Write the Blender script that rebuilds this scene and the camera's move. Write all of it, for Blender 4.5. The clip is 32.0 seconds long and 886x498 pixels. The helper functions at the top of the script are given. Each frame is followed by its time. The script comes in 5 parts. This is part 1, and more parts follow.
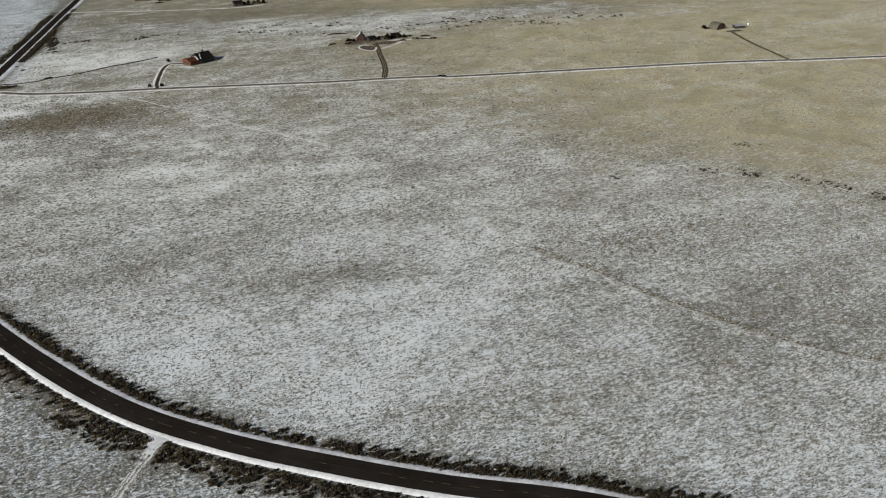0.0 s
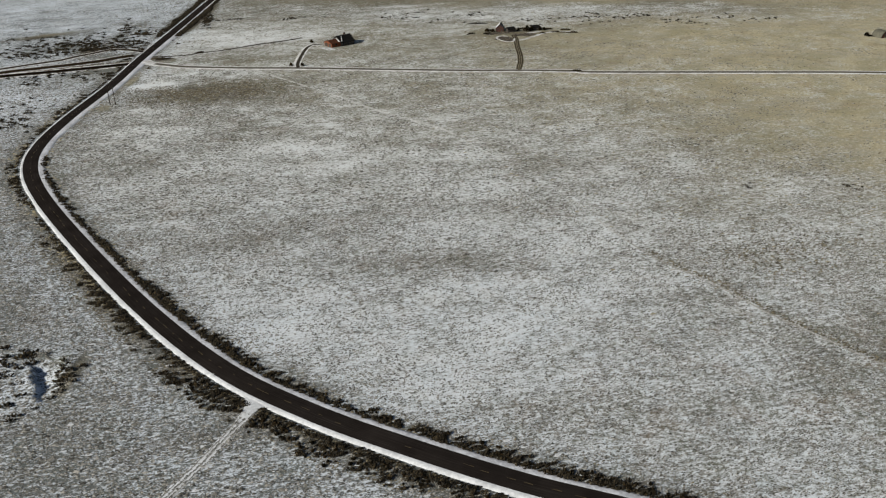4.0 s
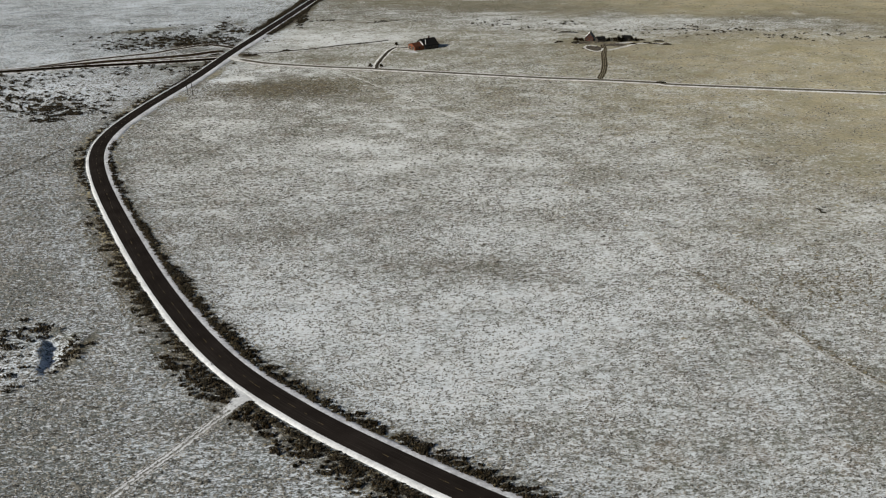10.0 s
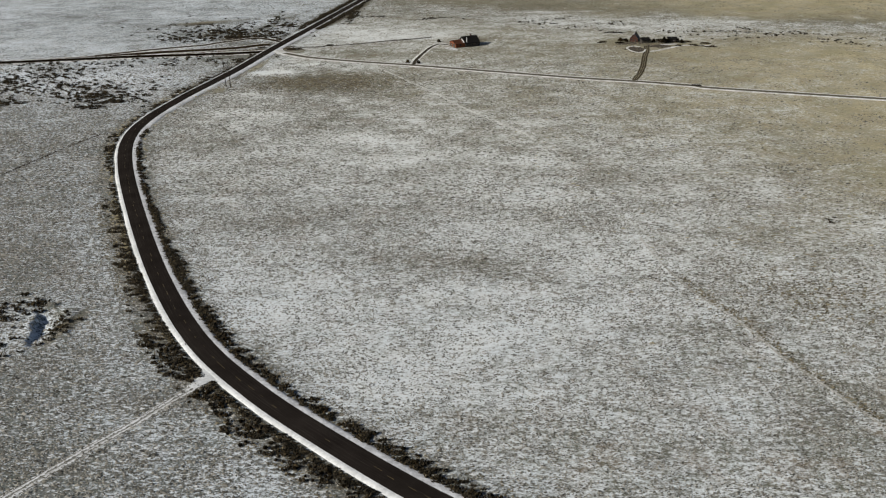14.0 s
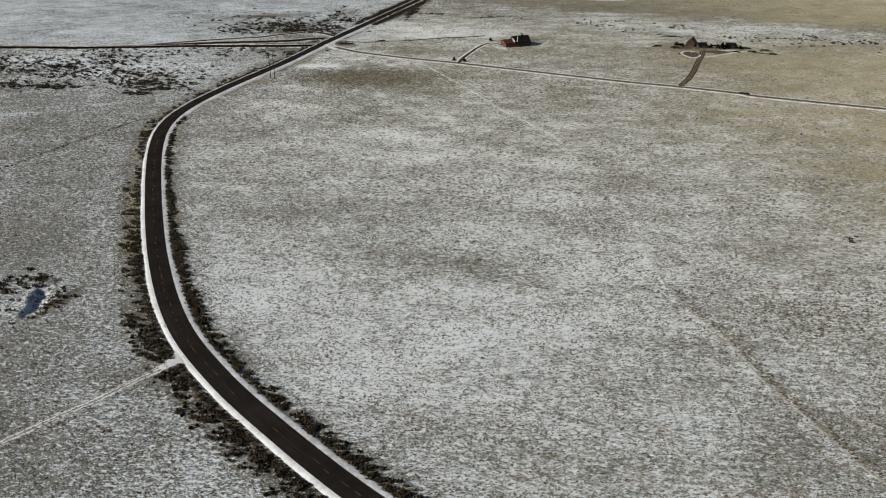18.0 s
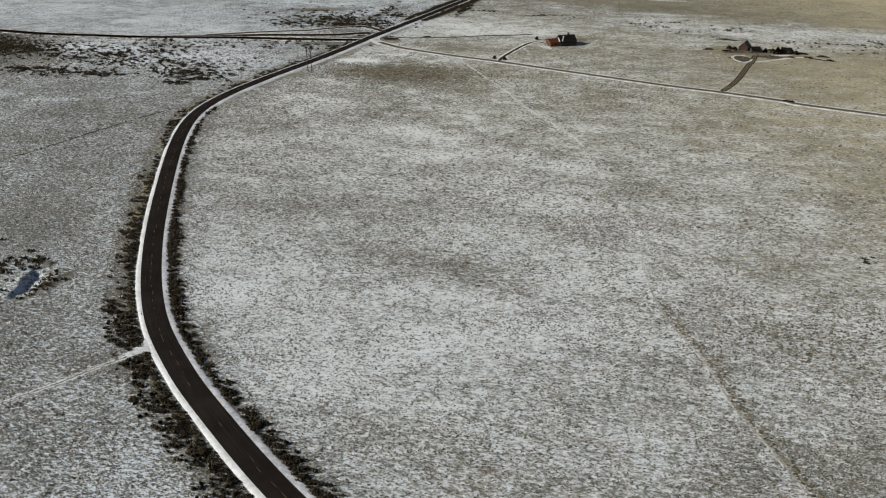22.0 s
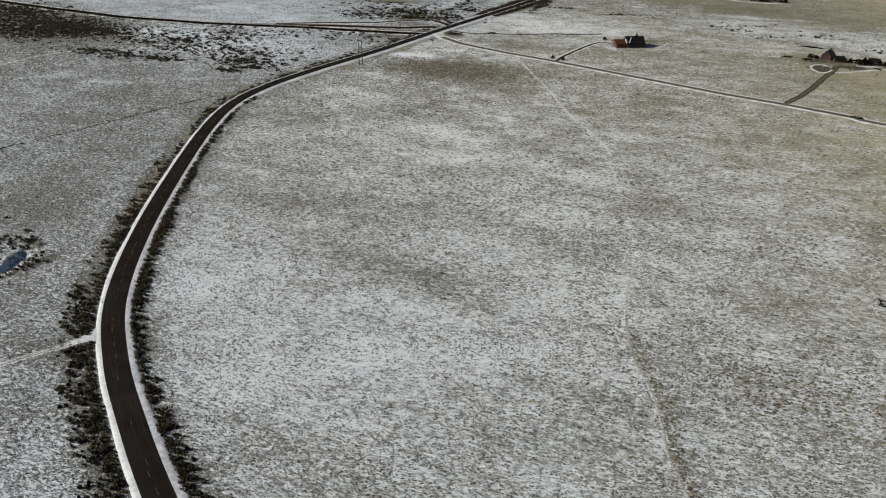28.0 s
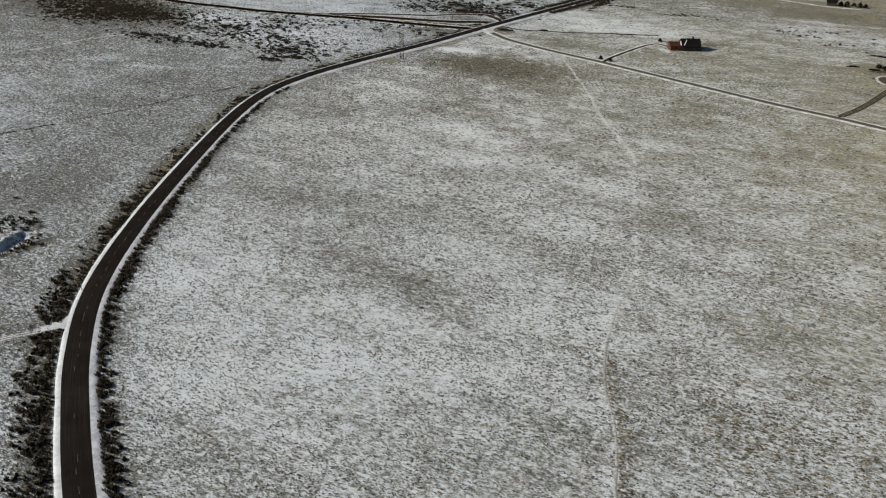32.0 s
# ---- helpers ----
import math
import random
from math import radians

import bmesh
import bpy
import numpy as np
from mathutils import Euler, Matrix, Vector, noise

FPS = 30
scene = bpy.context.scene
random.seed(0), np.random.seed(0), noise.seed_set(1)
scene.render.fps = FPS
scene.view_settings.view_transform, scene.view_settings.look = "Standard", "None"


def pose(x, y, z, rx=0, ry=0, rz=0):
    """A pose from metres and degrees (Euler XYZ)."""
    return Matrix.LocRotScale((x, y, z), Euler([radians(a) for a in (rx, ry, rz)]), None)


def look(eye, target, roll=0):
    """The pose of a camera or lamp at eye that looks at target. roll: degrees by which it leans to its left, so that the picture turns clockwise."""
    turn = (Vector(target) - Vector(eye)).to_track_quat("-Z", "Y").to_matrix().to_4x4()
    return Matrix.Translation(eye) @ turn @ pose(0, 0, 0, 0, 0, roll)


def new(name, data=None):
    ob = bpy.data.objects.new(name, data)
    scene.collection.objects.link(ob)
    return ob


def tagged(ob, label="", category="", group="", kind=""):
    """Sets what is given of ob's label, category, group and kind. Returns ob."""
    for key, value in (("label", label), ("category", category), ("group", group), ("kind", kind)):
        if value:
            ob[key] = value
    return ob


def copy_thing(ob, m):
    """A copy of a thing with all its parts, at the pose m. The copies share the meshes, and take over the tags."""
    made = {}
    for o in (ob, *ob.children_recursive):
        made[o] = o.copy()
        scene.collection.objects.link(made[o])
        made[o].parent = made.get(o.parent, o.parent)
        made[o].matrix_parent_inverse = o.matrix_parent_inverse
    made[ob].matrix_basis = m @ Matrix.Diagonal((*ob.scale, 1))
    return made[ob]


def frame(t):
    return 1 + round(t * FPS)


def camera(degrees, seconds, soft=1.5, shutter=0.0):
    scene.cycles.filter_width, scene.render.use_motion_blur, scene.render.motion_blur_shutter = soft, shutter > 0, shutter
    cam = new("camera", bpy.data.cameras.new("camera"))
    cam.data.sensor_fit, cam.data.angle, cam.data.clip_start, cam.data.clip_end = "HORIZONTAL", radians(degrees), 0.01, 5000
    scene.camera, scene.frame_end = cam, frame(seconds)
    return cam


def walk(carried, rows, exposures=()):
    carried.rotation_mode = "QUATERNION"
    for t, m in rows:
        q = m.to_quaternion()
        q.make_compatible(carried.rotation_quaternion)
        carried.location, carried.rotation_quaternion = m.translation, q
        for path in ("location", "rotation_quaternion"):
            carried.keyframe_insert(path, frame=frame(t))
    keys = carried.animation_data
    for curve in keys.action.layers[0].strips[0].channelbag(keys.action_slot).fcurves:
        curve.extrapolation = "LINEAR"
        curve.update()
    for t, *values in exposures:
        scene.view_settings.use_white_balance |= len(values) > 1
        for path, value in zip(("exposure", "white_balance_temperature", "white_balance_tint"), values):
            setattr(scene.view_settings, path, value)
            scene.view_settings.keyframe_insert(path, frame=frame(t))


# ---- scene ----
cam = camera(55.1, 32.0, soft=1.15)
PATH = [
    (0, (-55.10, -2.11, 134.92), (-21.57, 80.92, 90.39), -1.65),
    (0.5, (-54.63, -0.75, 134.47), (-23.49, 83.05, 89.68), -1.35),
    (1, (-54.02, -0.57, 133.97), (-25.11, 84.01, 89.13), -1.16),
    (1.5, (-53.54, -1.09, 133.67), (-26.04, 83.99, 88.89), -0.98),
    (2, (-53.02, -1.71, 133.38), (-26.62, 83.78, 88.70), -0.88),
    (2.5, (-51.73, -1.32, 132.99), (-26.74, 84.59, 88.32), -0.93),
    (4.5, (-46.60, -1.61, 132.09), (-30.48, 86.33, 87.28), -0.84),
    (5, (-44.11, -0.70, 131.20), (-31.27, 87.89, 86.60), -0.47),
    (5.5, (-41.47, -0.16, 130.58), (-31.63, 89.04, 86.47), -0.17),
    (6, (-39.28, 0.10, 130.39), (-30.76, 89.49, 86.39), -0.10),
    (6.5, (-37.39, 0.55, 129.80), (-29.52, 90.06, 85.92), -0.15),
    (7, (-35.64, 1.53, 128.84), (-28.29, 91.16, 85.10), -0.22),
    (7.5, (-33.59, 2.46, 127.99), (-26.58, 92.17, 84.36), -0.36),
    (8, (-31.18, 2.87, 127.35), (-24.46, 92.64, 83.81), -0.50),
    (8.5, (-28.50, 3.23, 126.62), (-21.96, 93.05, 83.16), -0.60),
    (9, (-25.69, 3.77, 125.81), (-19.31, 93.64, 82.42), -0.70),
    (9.5, (-23.28, 3.60, 125.04), (-16.95, 93.53, 81.76), -0.75),
    (10, (-20.64, 3.27, 124.48), (-14.40, 93.22, 81.24), -0.81),
    (10.5, (-17.76, 2.73, 124.16), (-11.78, 92.72, 80.95), -0.94),
    (11, (-14.72, 2.09, 124.01), (-9.34, 92.12, 80.82), -1.04),
    (11.5, (-10.94, 1.29, 124.39), (-6.63, 91.34, 81.13), -1.02),
    (12, (-6.96, 0.39, 124.68), (-4.13, 90.48, 81.37), -0.94),
    (12.5, (-2.90, -0.52, 124.97), (-1.72, 89.57, 81.58), -0.94),
    (13, (1.16, -1.22, 125.20), (0.78, 88.84, 81.75), -0.93),
    (13.5, (4.83, -1.04, 124.92), (3.21, 89.04, 81.52), -0.90),
    (14, (8.28, -0.68, 124.61), (5.56, 89.40, 81.26), -0.90),
    (14.5, (11.67, -0.29, 124.38), (7.91, 89.76, 81.06), -0.98),
    (16.5, (27.00, 0.95, 124.12), (18.99, 90.72, 80.79), -1.10),
    (17, (30.05, 1.79, 123.60), (20.74, 91.46, 80.33), -0.86),
    (17.5, (33.57, 2.43, 123.39), (22.67, 91.94, 80.15), -0.66),
    (18, (37.26, 3.14, 123.30), (24.81, 92.41, 79.98), -0.50),
    (18.5, (40.87, 4.06, 123.07), (27.08, 93.14, 79.78), -0.42),
    (19, (44.72, 4.82, 123.20), (29.81, 93.69, 79.85), -0.52),
    (19.5, (48.19, 5.64, 123.37), (32.26, 94.30, 79.95), -0.68),
    (20, (51.40, 6.98, 123.18), (34.52, 95.46, 79.75), -0.82),
    (20.5, (54.25, 8.68, 122.66), (36.44, 96.99, 79.24), -0.79),
    (21, (57.17, 10.24, 122.23), (38.27, 98.33, 78.84), -0.53),
    (21.5, (60.88, 11.68, 122.35), (40.73, 99.43, 78.85), -0.34),
    (22, (64.88, 13.03, 122.72), (43.44, 100.41, 79.08), -0.36),
    (22.5, (68.66, 14.49, 122.81), (46.04, 101.54, 79.10), -0.46),
    (23, (72.08, 16.20, 122.59), (48.38, 102.95, 78.85), -0.53),
    (23.5, (75.77, 17.63, 122.06), (50.89, 104.07, 78.36), -0.55),
    (24, (79.30, 19.34, 121.58), (53.27, 105.44, 77.88), -0.52),
    (24.5, (82.69, 21.19, 120.99), (55.52, 106.95, 77.32), -0.48),
    (25, (86.07, 23.05, 120.34), (57.70, 108.45, 76.72), -0.36),
    (25.5, (88.99, 25.25, 120.49), (59.52, 110.24, 76.80), -0.18),
    (27.5, (100.14, 34.81, 121.93), (66.74, 118.05, 77.71), -0.21),
    (28, (102.52, 37.76, 122.20), (68.39, 120.65, 77.86), -0.25),
    (28.5, (105.10, 40.44, 122.05), (70.17, 122.95, 77.66), -0.28),
    (29, (107.73, 43.06, 121.95), (71.91, 125.15, 77.47), -0.21),
    (29.5, (110.63, 45.54, 121.95), (73.60, 127.06, 77.43), -0.09),
    (30, (113.63, 47.99, 122.17), (75.28, 128.85, 77.54), 0.09),
    (30.5, (116.36, 50.50, 122.38), (76.80, 130.68, 77.59), 0.25),
    (31, (118.77, 53.10, 122.21), (78.19, 132.74, 77.37), 0.26),
    (31.5, (121.10, 56.04, 121.90), (79.54, 135.14, 76.99), 0.28),
    (32, (123.56, 59.37, 121.77), (81.06, 137.84, 76.64), 0.33),
]
walk(cam, [(t, look(eye, target, roll)) for t, eye, target, roll in PATH], [(0, 0.16, 6530, 10), (9, 0.22, 6680, 10), (19, 0.255, 6690, 10), (26, 0.25, 6530, 10), (32, 0.22, 6570, 10)])

# ---- light ----
SUN_ELEVATION, SUN_AZIMUTH = 28.0, 246.0
world = bpy.data.worlds.new("world")
scene.world = world
world.use_nodes = True
wn = world.node_tree.nodes
sky = wn.new("ShaderNodeTexSky")
sky.sky_type, sky.sun_disc = "NISHITA", False
sky.sun_elevation, sky.sun_rotation = radians(SUN_ELEVATION), radians(SUN_AZIMUTH)
wn["Background"].inputs["Strength"].default_value = 0.041
world.node_tree.links.new(sky.outputs["Color"], wn["Background"].inputs["Color"])
sun = new("sun", bpy.data.lights.new("sun", "SUN"))
sun.data.energy, sun.data.angle, sun.data.color = 4.65, radians(0.55), (1.0, 0.97, 0.88)
_a, _e = radians(SUN_AZIMUTH), radians(SUN_ELEVATION)
SUNWARD = Vector((math.sin(_a) * math.cos(_e), math.cos(_a) * math.cos(_e), math.sin(_e)))
sun.matrix_world = look(SUNWARD * 500, (0, 0, 0))

# ---- materials ----
def shader(name, rough=0.8, metal=0.0, spec=0.3):
    m = bpy.data.materials.new(name)
    m.use_nodes = True
    b = m.node_tree.nodes["Principled BSDF"]
    b.inputs["Roughness"].default_value, b.inputs["Metallic"].default_value = rough, metal
    b.inputs["Specular IOR Level"].default_value, b.inputs["Diffuse Roughness"].default_value = spec, 0.05
    return m, m.node_tree, b


def node(tree, kind, **inputs):
    n = tree.nodes.new(kind)
    for key, value in inputs.items():
        n.inputs[key.replace("_", " ")].default_value = value
    return n


def link(tree, a, b):
    tree.links.new(a, b)


def math_node(tree, op, a, b=None, clamp=False):
    n = tree.nodes.new("ShaderNodeMath")
    n.operation, n.use_clamp = op, clamp
    for k, v in enumerate((a, b)):
        if v is None:
            continue
        if isinstance(v, (int, float)):
            n.inputs[k].default_value = v
        else:
            tree.links.new(v, n.inputs[k])
    return n.outputs[0]


def mix_node(tree, fac, a, b):
    n = tree.nodes.new("ShaderNodeMix")
    n.data_type = "RGBA"
    for k, v in ((0, fac), (6, a), (7, b)):
        if isinstance(v, (int, float)):
            n.inputs[k].default_value = v
        elif isinstance(v, tuple):
            n.inputs[k].default_value = (*v, 1)
        else:
            tree.links.new(v, n.inputs[k])
    return n.outputs[2]


def noise_node(tree, vector, scale, detail=3.0, rough=0.55):
    n = node(tree, "ShaderNodeTexNoise", Scale=scale, Detail=detail, Roughness=rough)
    tree.links.new(vector, n.inputs["Vector"])
    return n.outputs["Fac"]


def ramp_node(tree, value, lo, hi):
    n = tree.nodes.new("ShaderNodeMapRange")
    n.interpolation_type = "SMOOTHSTEP"
    n.inputs["From Min"].default_value, n.inputs["From Max"].default_value = lo, hi
    tree.links.new(value, n.inputs["Value"])
    return n.outputs["Result"]


def bump_node(tree, height, strength, distance, b):
    n = node(tree, "ShaderNodeBump", Strength=strength, Distance=distance)
    tree.links.new(height, n.inputs["Height"])
    tree.links.new(n.outputs["Normal"], b.inputs["Normal"])


def position(tree):
    return tree.nodes.new("ShaderNodeTexCoord").outputs["Object"]


def speckled(name, dark, light, scale, rough=0.85, big=0.0, metal=0.0, bump=0.03, spec=0.3):
    """A surface of two tones with fine grain and a coarser stain."""
    m, t, b = shader(name, rough, metal, spec)
    p = position(t)
    fine, coarse = noise_node(t, p, scale, 4), noise_node(t, p, big or scale / 8, 2)
    fac = math_node(t, "ADD", math_node(t, "MULTIPLY", fine, 0.6), math_node(t, "MULTIPLY", coarse, 0.4))
    link(t, mix_node(t, ramp_node(t, fac, 0.35, 0.65), dark, light), b.inputs["Base Color"])
    bump_node(t, fine, 0.5, bump, b)
    return m


def ground_material():
    m, t, b = shader("snowy_grass", 0.92, 0.0, 0.15)
    p = position(t)
    a_snow, a_tan, a_soil, a_warmth, a_grain = (t.nodes.new("ShaderNodeAttribute") for _ in range(5))
    a_snow.attribute_name, a_tan.attribute_name, a_soil.attribute_name, a_warmth.attribute_name, a_grain.attribute_name = "snow", "tan", "soil", "warmth", "grain"
    drift = node(t, "ShaderNodeMapping", Scale=(0.72, 1.3, 1.0))
    link(t, p, drift.inputs["Vector"])
    fine, tuft, clump, mid, wide = (noise_node(t, drift.outputs["Vector"], s, d, r) for s, d, r in ((2.6, 2, 0.6), (0.85, 3, 0.65), (0.36, 2, 0.5), (0.14, 3, 0.55), (0.03, 3, 0.5)))
    fac = a_snow.outputs["Fac"]
    calm = math_node(t, "MULTIPLY", a_grain.outputs["Fac"], math_node(t, "SUBTRACT", 1.0, math_node(t, "MULTIPLY", a_tan.outputs["Fac"], 0.4)))
    for n, amp in ((fine, 0.75), (tuft, 1.25), (clump, 0.45), (mid, 0.28), (wide, 0.10)):
        term = math_node(t, "MULTIPLY", math_node(t, "SUBTRACT", n, 0.5), amp)
        fac = math_node(t, "ADD", fac, math_node(t, "MULTIPLY", term, calm) if amp > 0.7 else term)
    cover = ramp_node(t, fac, 0.28, 0.76)
    dry = mix_node(t, ramp_node(t, mid, 0.3, 0.7), (0.108, 0.107, 0.095), (0.178, 0.176, 0.153))
    straw = mix_node(t, ramp_node(t, tuft, 0.3, 0.7), (0.29, 0.255, 0.165), (0.475, 0.422, 0.29))
    straw = mix_node(t, math_node(t, "MULTIPLY", ramp_node(t, math_node(t, "ADD", math_node(t, "MULTIPLY", mid, 0.5), math_node(t, "MULTIPLY", wide, 0.5)), 0.42, 0.60), 0.6), straw, (0.26, 0.226, 0.145))
    hue = ramp_node(t, noise_node(t, p, 0.075, 4, 0.6), 0.42, 0.62)
    straw = mix_node(t, math_node(t, "MULTIPLY", hue, 0.6), straw, (0.30, 0.285, 0.225))
    olive = ramp_node(t, noise_node(t, p, 0.038, 5, 0.62), 0.47, 0.62)
    straw = mix_node(t, math_node(t, "MULTIPLY", olive, 0.55), straw, (0.235, 0.215, 0.125))
    umber = ramp_node(t, noise_node(t, p, 0.062, 4, 0.6), 0.54, 0.68)
    straw = mix_node(t, math_node(t, "MULTIPLY", umber, 0.5), straw, (0.225, 0.175, 0.105))
    grass = mix_node(t, math_node(t, "POWER", a_tan.outputs["Fac"], 1.1), dry, straw)
    tint = ramp_node(t, noise_node(t, p, 0.11, 4, 0.65), 0.40, 0.62)
    bare = math_node(t, "SUBTRACT", 1.0, a_tan.outputs["Fac"], True)
    grass = mix_node(t, math_node(t, "MULTIPLY", math_node(t, "MULTIPLY", tint, 0.45), bare), grass, (0.112, 0.122, 0.082))
    rust = ramp_node(t, noise_node(t, p, 0.085, 4, 0.6), 0.50, 0.66)
    grass = mix_node(t, math_node(t, "MULTIPLY", math_node(t, "MULTIPLY", rust, 0.6), bare), grass, (0.180, 0.142, 0.104))
    sage = math_node(t, "SUBTRACT", 1.0, ramp_node(t, a_warmth.outputs["Fac"], 0.0, 0.35))
    grass = mix_node(t, math_node(t, "MULTIPLY", math_node(t, "MULTIPLY", sage, 0.55), bare), grass, (0.104, 0.118, 0.124))
    earth = mix_node(t, ramp_node(t, tuft, 0.35, 0.7), (0.028, 0.021, 0.013), (0.112, 0.088, 0.050))
    grass = mix_node(t, a_soil.outputs["Fac"], grass, earth)
    snow = mix_node(t, ramp_node(t, fine, 0.3, 0.7), (0.582, 0.60, 0.615), (0.745, 0.755, 0.76))
    cool = ramp_node(t, noise_node(t, p, 0.10, 4, 0.6), 0.46, 0.64)
    warm = ramp_node(t, noise_node(t, p, 0.07, 5, 0.65), 0.50, 0.68)
    snow = mix_node(t, math_node(t, "MULTIPLY", warm, 0.5), mix_node(t, math_node(t, "MULTIPLY", cool, 0.6), snow, (0.575, 0.63, 0.665)), (0.66, 0.62, 0.55))
    snow = mix_node(t, math_node(t, "MULTIPLY", a_warmth.outputs["Fac"], 0.42), mix_node(t, 0.58, snow, (0.55, 0.615, 0.70)), (0.675, 0.655, 0.585))
    link(t, mix_node(t, cover, grass, snow), b.inputs["Base Color"])
    bump_node(t, math_node(t, "ADD", fine, tuft), 0.6, 0.25, b)
    return m


def island_material(name, tones, rough=0.95):
    """Loose plants: each island takes its own tone."""
    m, t, b = shader(name, rough, 0.0, 0.02)
    g = t.nodes.new("ShaderNodeNewGeometry")
    r = t.nodes.new("ShaderNodeValToRGB")
    r.color_ramp.elements[0].color, r.color_ramp.elements[-1].color = (*tones[0], 1), (*tones[-1], 1)
    for k, tone in enumerate(tones[1:-1], 1):
        r.color_ramp.elements.new(k / (len(tones) - 1)).color = (*tone, 1)
    link(t, g.outputs["Random Per Island"], r.inputs["Fac"])
    n = noise_node(t, position(t), 3.0, 2)
    link(t, mix_node(t, math_node(t, "MULTIPLY", n, 0.10), r.outputs["Color"], (0.30, 0.28, 0.24)), b.inputs["Base Color"])
    return m


def shrub_material(name, tones):
    """Whole shrubs: tone by object and by twig."""
    m, t, b = shader(name, 0.95, 0.0, 0.02)
    info, g = t.nodes.new("ShaderNodeObjectInfo"), t.nodes.new("ShaderNodeNewGeometry")
    r = t.nodes.new("ShaderNodeValToRGB")
    r.color_ramp.elements[0].color, r.color_ramp.elements[-1].color = (*tones[0], 1), (*tones[-1], 1)
    for k, tone in enumerate(tones[1:-1], 1):
        r.color_ramp.elements.new(k / (len(tones) - 1)).color = (*tone, 1)
    f = math_node(t, "ADD", math_node(t, "MULTIPLY", info.outputs["Random"], 0.6), math_node(t, "MULTIPLY", g.outputs["Random Per Island"], 0.4))
    link(t, f, r.inputs["Fac"])
    link(t, r.outputs["Color"], b.inputs["Base Color"])
    return m


def asphalt_material():
    m, t, b = shader("asphalt", 0.95, 0.0, 0.0)
    uv = t.nodes.new("ShaderNodeUVMap").outputs["UV"]
    p = position(t)
    grain, stain = noise_node(t, p, 6.0, 4), noise_node(t, p, 0.12, 3)
    mp = node(t, "ShaderNodeMapping", Scale=(9.0, 0.06, 1.0))
    link(t, uv, mp.inputs["Vector"])
    streak = noise_node(t, mp.outputs["Vector"], 1.0, 3, 0.6)
    fac = math_node(t, "ADD", math_node(t, "MULTIPLY", streak, 0.6), math_node(t, "MULTIPLY", stain, 0.4))
    col = mix_node(t, ramp_node(t, fac, 0.35, 0.7), (0.009, 0.0074, 0.0068), (0.025, 0.0208, 0.019))
    mp2 = node(t, "ShaderNodeMapping", Scale=(3.2, 0.035, 1.0))
    link(t, uv, mp2.inputs["Vector"])
    worn = math_node(t, "MULTIPLY", ramp_node(t, noise_node(t, mp2.outputs["Vector"], 1.0, 4, 0.7), 0.54, 0.68), 0.26)
    col = mix_node(t, worn, col, (0.070, 0.064, 0.058))
    link(t, mix_node(t, math_node(t, "MULTIPLY", grain, 0.25), col, (0.030, 0.025, 0.021)), b.inputs["Base Color"])
    link(t, math_node(t, "ADD", math_node(t, "MULTIPLY", streak, 0.2), 0.75), b.inputs["Roughness"])
    bump_node(t, grain, 0.3, 0.02, b)
    return m


def ribbon_material(name, across, snow_edge, soil_dark, soil_light, wander=0.25, snow_clean=(0.70, 0.70, 0.69)):
    """A track seen from above: wheel ruts at the given places across (in metres), snow left between and beside them."""
    m, t, b = shader(name, 0.95, 0.0, 0.0)
    uvn = t.nodes.new("ShaderNodeUVMap").outputs["UV"]
    sep = t.nodes.new("ShaderNodeSeparateXYZ")
    link(t, uvn, sep.inputs[0])
    p = position(t)
    fine, mid = noise_node(t, p, 1.6, 3), noise_node(t, p, 0.22, 2)
    x = math_node(t, "ADD", sep.outputs["X"], math_node(t, "MULTIPLY", math_node(t, "SUBTRACT", fine, 0.5), wander * 4))
    x = math_node(t, "ADD", x, math_node(t, "MULTIPLY", math_node(t, "SUBTRACT", mid, 0.5), wander * 4))
    soil = None
    for centre, half in across:
        d = math_node(t, "ABSOLUTE", math_node(t, "SUBTRACT", x, centre))
        s = math_node(t, "SUBTRACT", 1.0, ramp_node(t, d, half * 0.7, half * 1.3))
        soil = s if soil is None else math_node(t, "MAXIMUM", soil, s)
    earth = mix_node(t, ramp_node(t, fine, 0.3, 0.7), soil_dark, soil_light)
    snow = mix_node(t, ramp_node(t, math_node(t, "ADD", fine, math_node(t, "SUBTRACT", mid, 0.5)), 0.3, 0.6), snow_edge, snow_clean)
    link(t, mix_node(t, soil, snow, earth), b.inputs["Base Color"])
    bump_node(t, fine, 0.5, 0.05, b)
    return m


GROUND = ground_material()
ASPHALT = asphalt_material()
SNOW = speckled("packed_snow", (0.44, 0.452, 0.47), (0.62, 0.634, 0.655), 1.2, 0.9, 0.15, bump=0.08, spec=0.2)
SNOW_DIRTY = speckled("thin_snow_on_gravel", (0.30, 0.285, 0.26), (0.70, 0.71, 0.73), 0.9, 0.9, 0.12, bump=0.06, spec=0.2)
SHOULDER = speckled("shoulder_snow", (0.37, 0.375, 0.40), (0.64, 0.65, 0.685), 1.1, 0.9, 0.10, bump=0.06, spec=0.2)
LINE_YELLOW = speckled("worn_yellow_paint", (0.03, 0.022, 0.009), (0.105, 0.076, 0.034), 2.0, 0.7)
LINE_WHITE = speckled("worn_white_paint", (0.16, 0.15, 0.14), (0.62, 0.61, 0.58), 1.5, 0.7)
TUFT = island_material("dry_tufts", ((0.042, 0.041, 0.039), (0.080, 0.077, 0.070), (0.115, 0.111, 0.101), (0.168, 0.162, 0.146), (0.240, 0.232, 0.211), (0.340, 0.330, 0.308)))
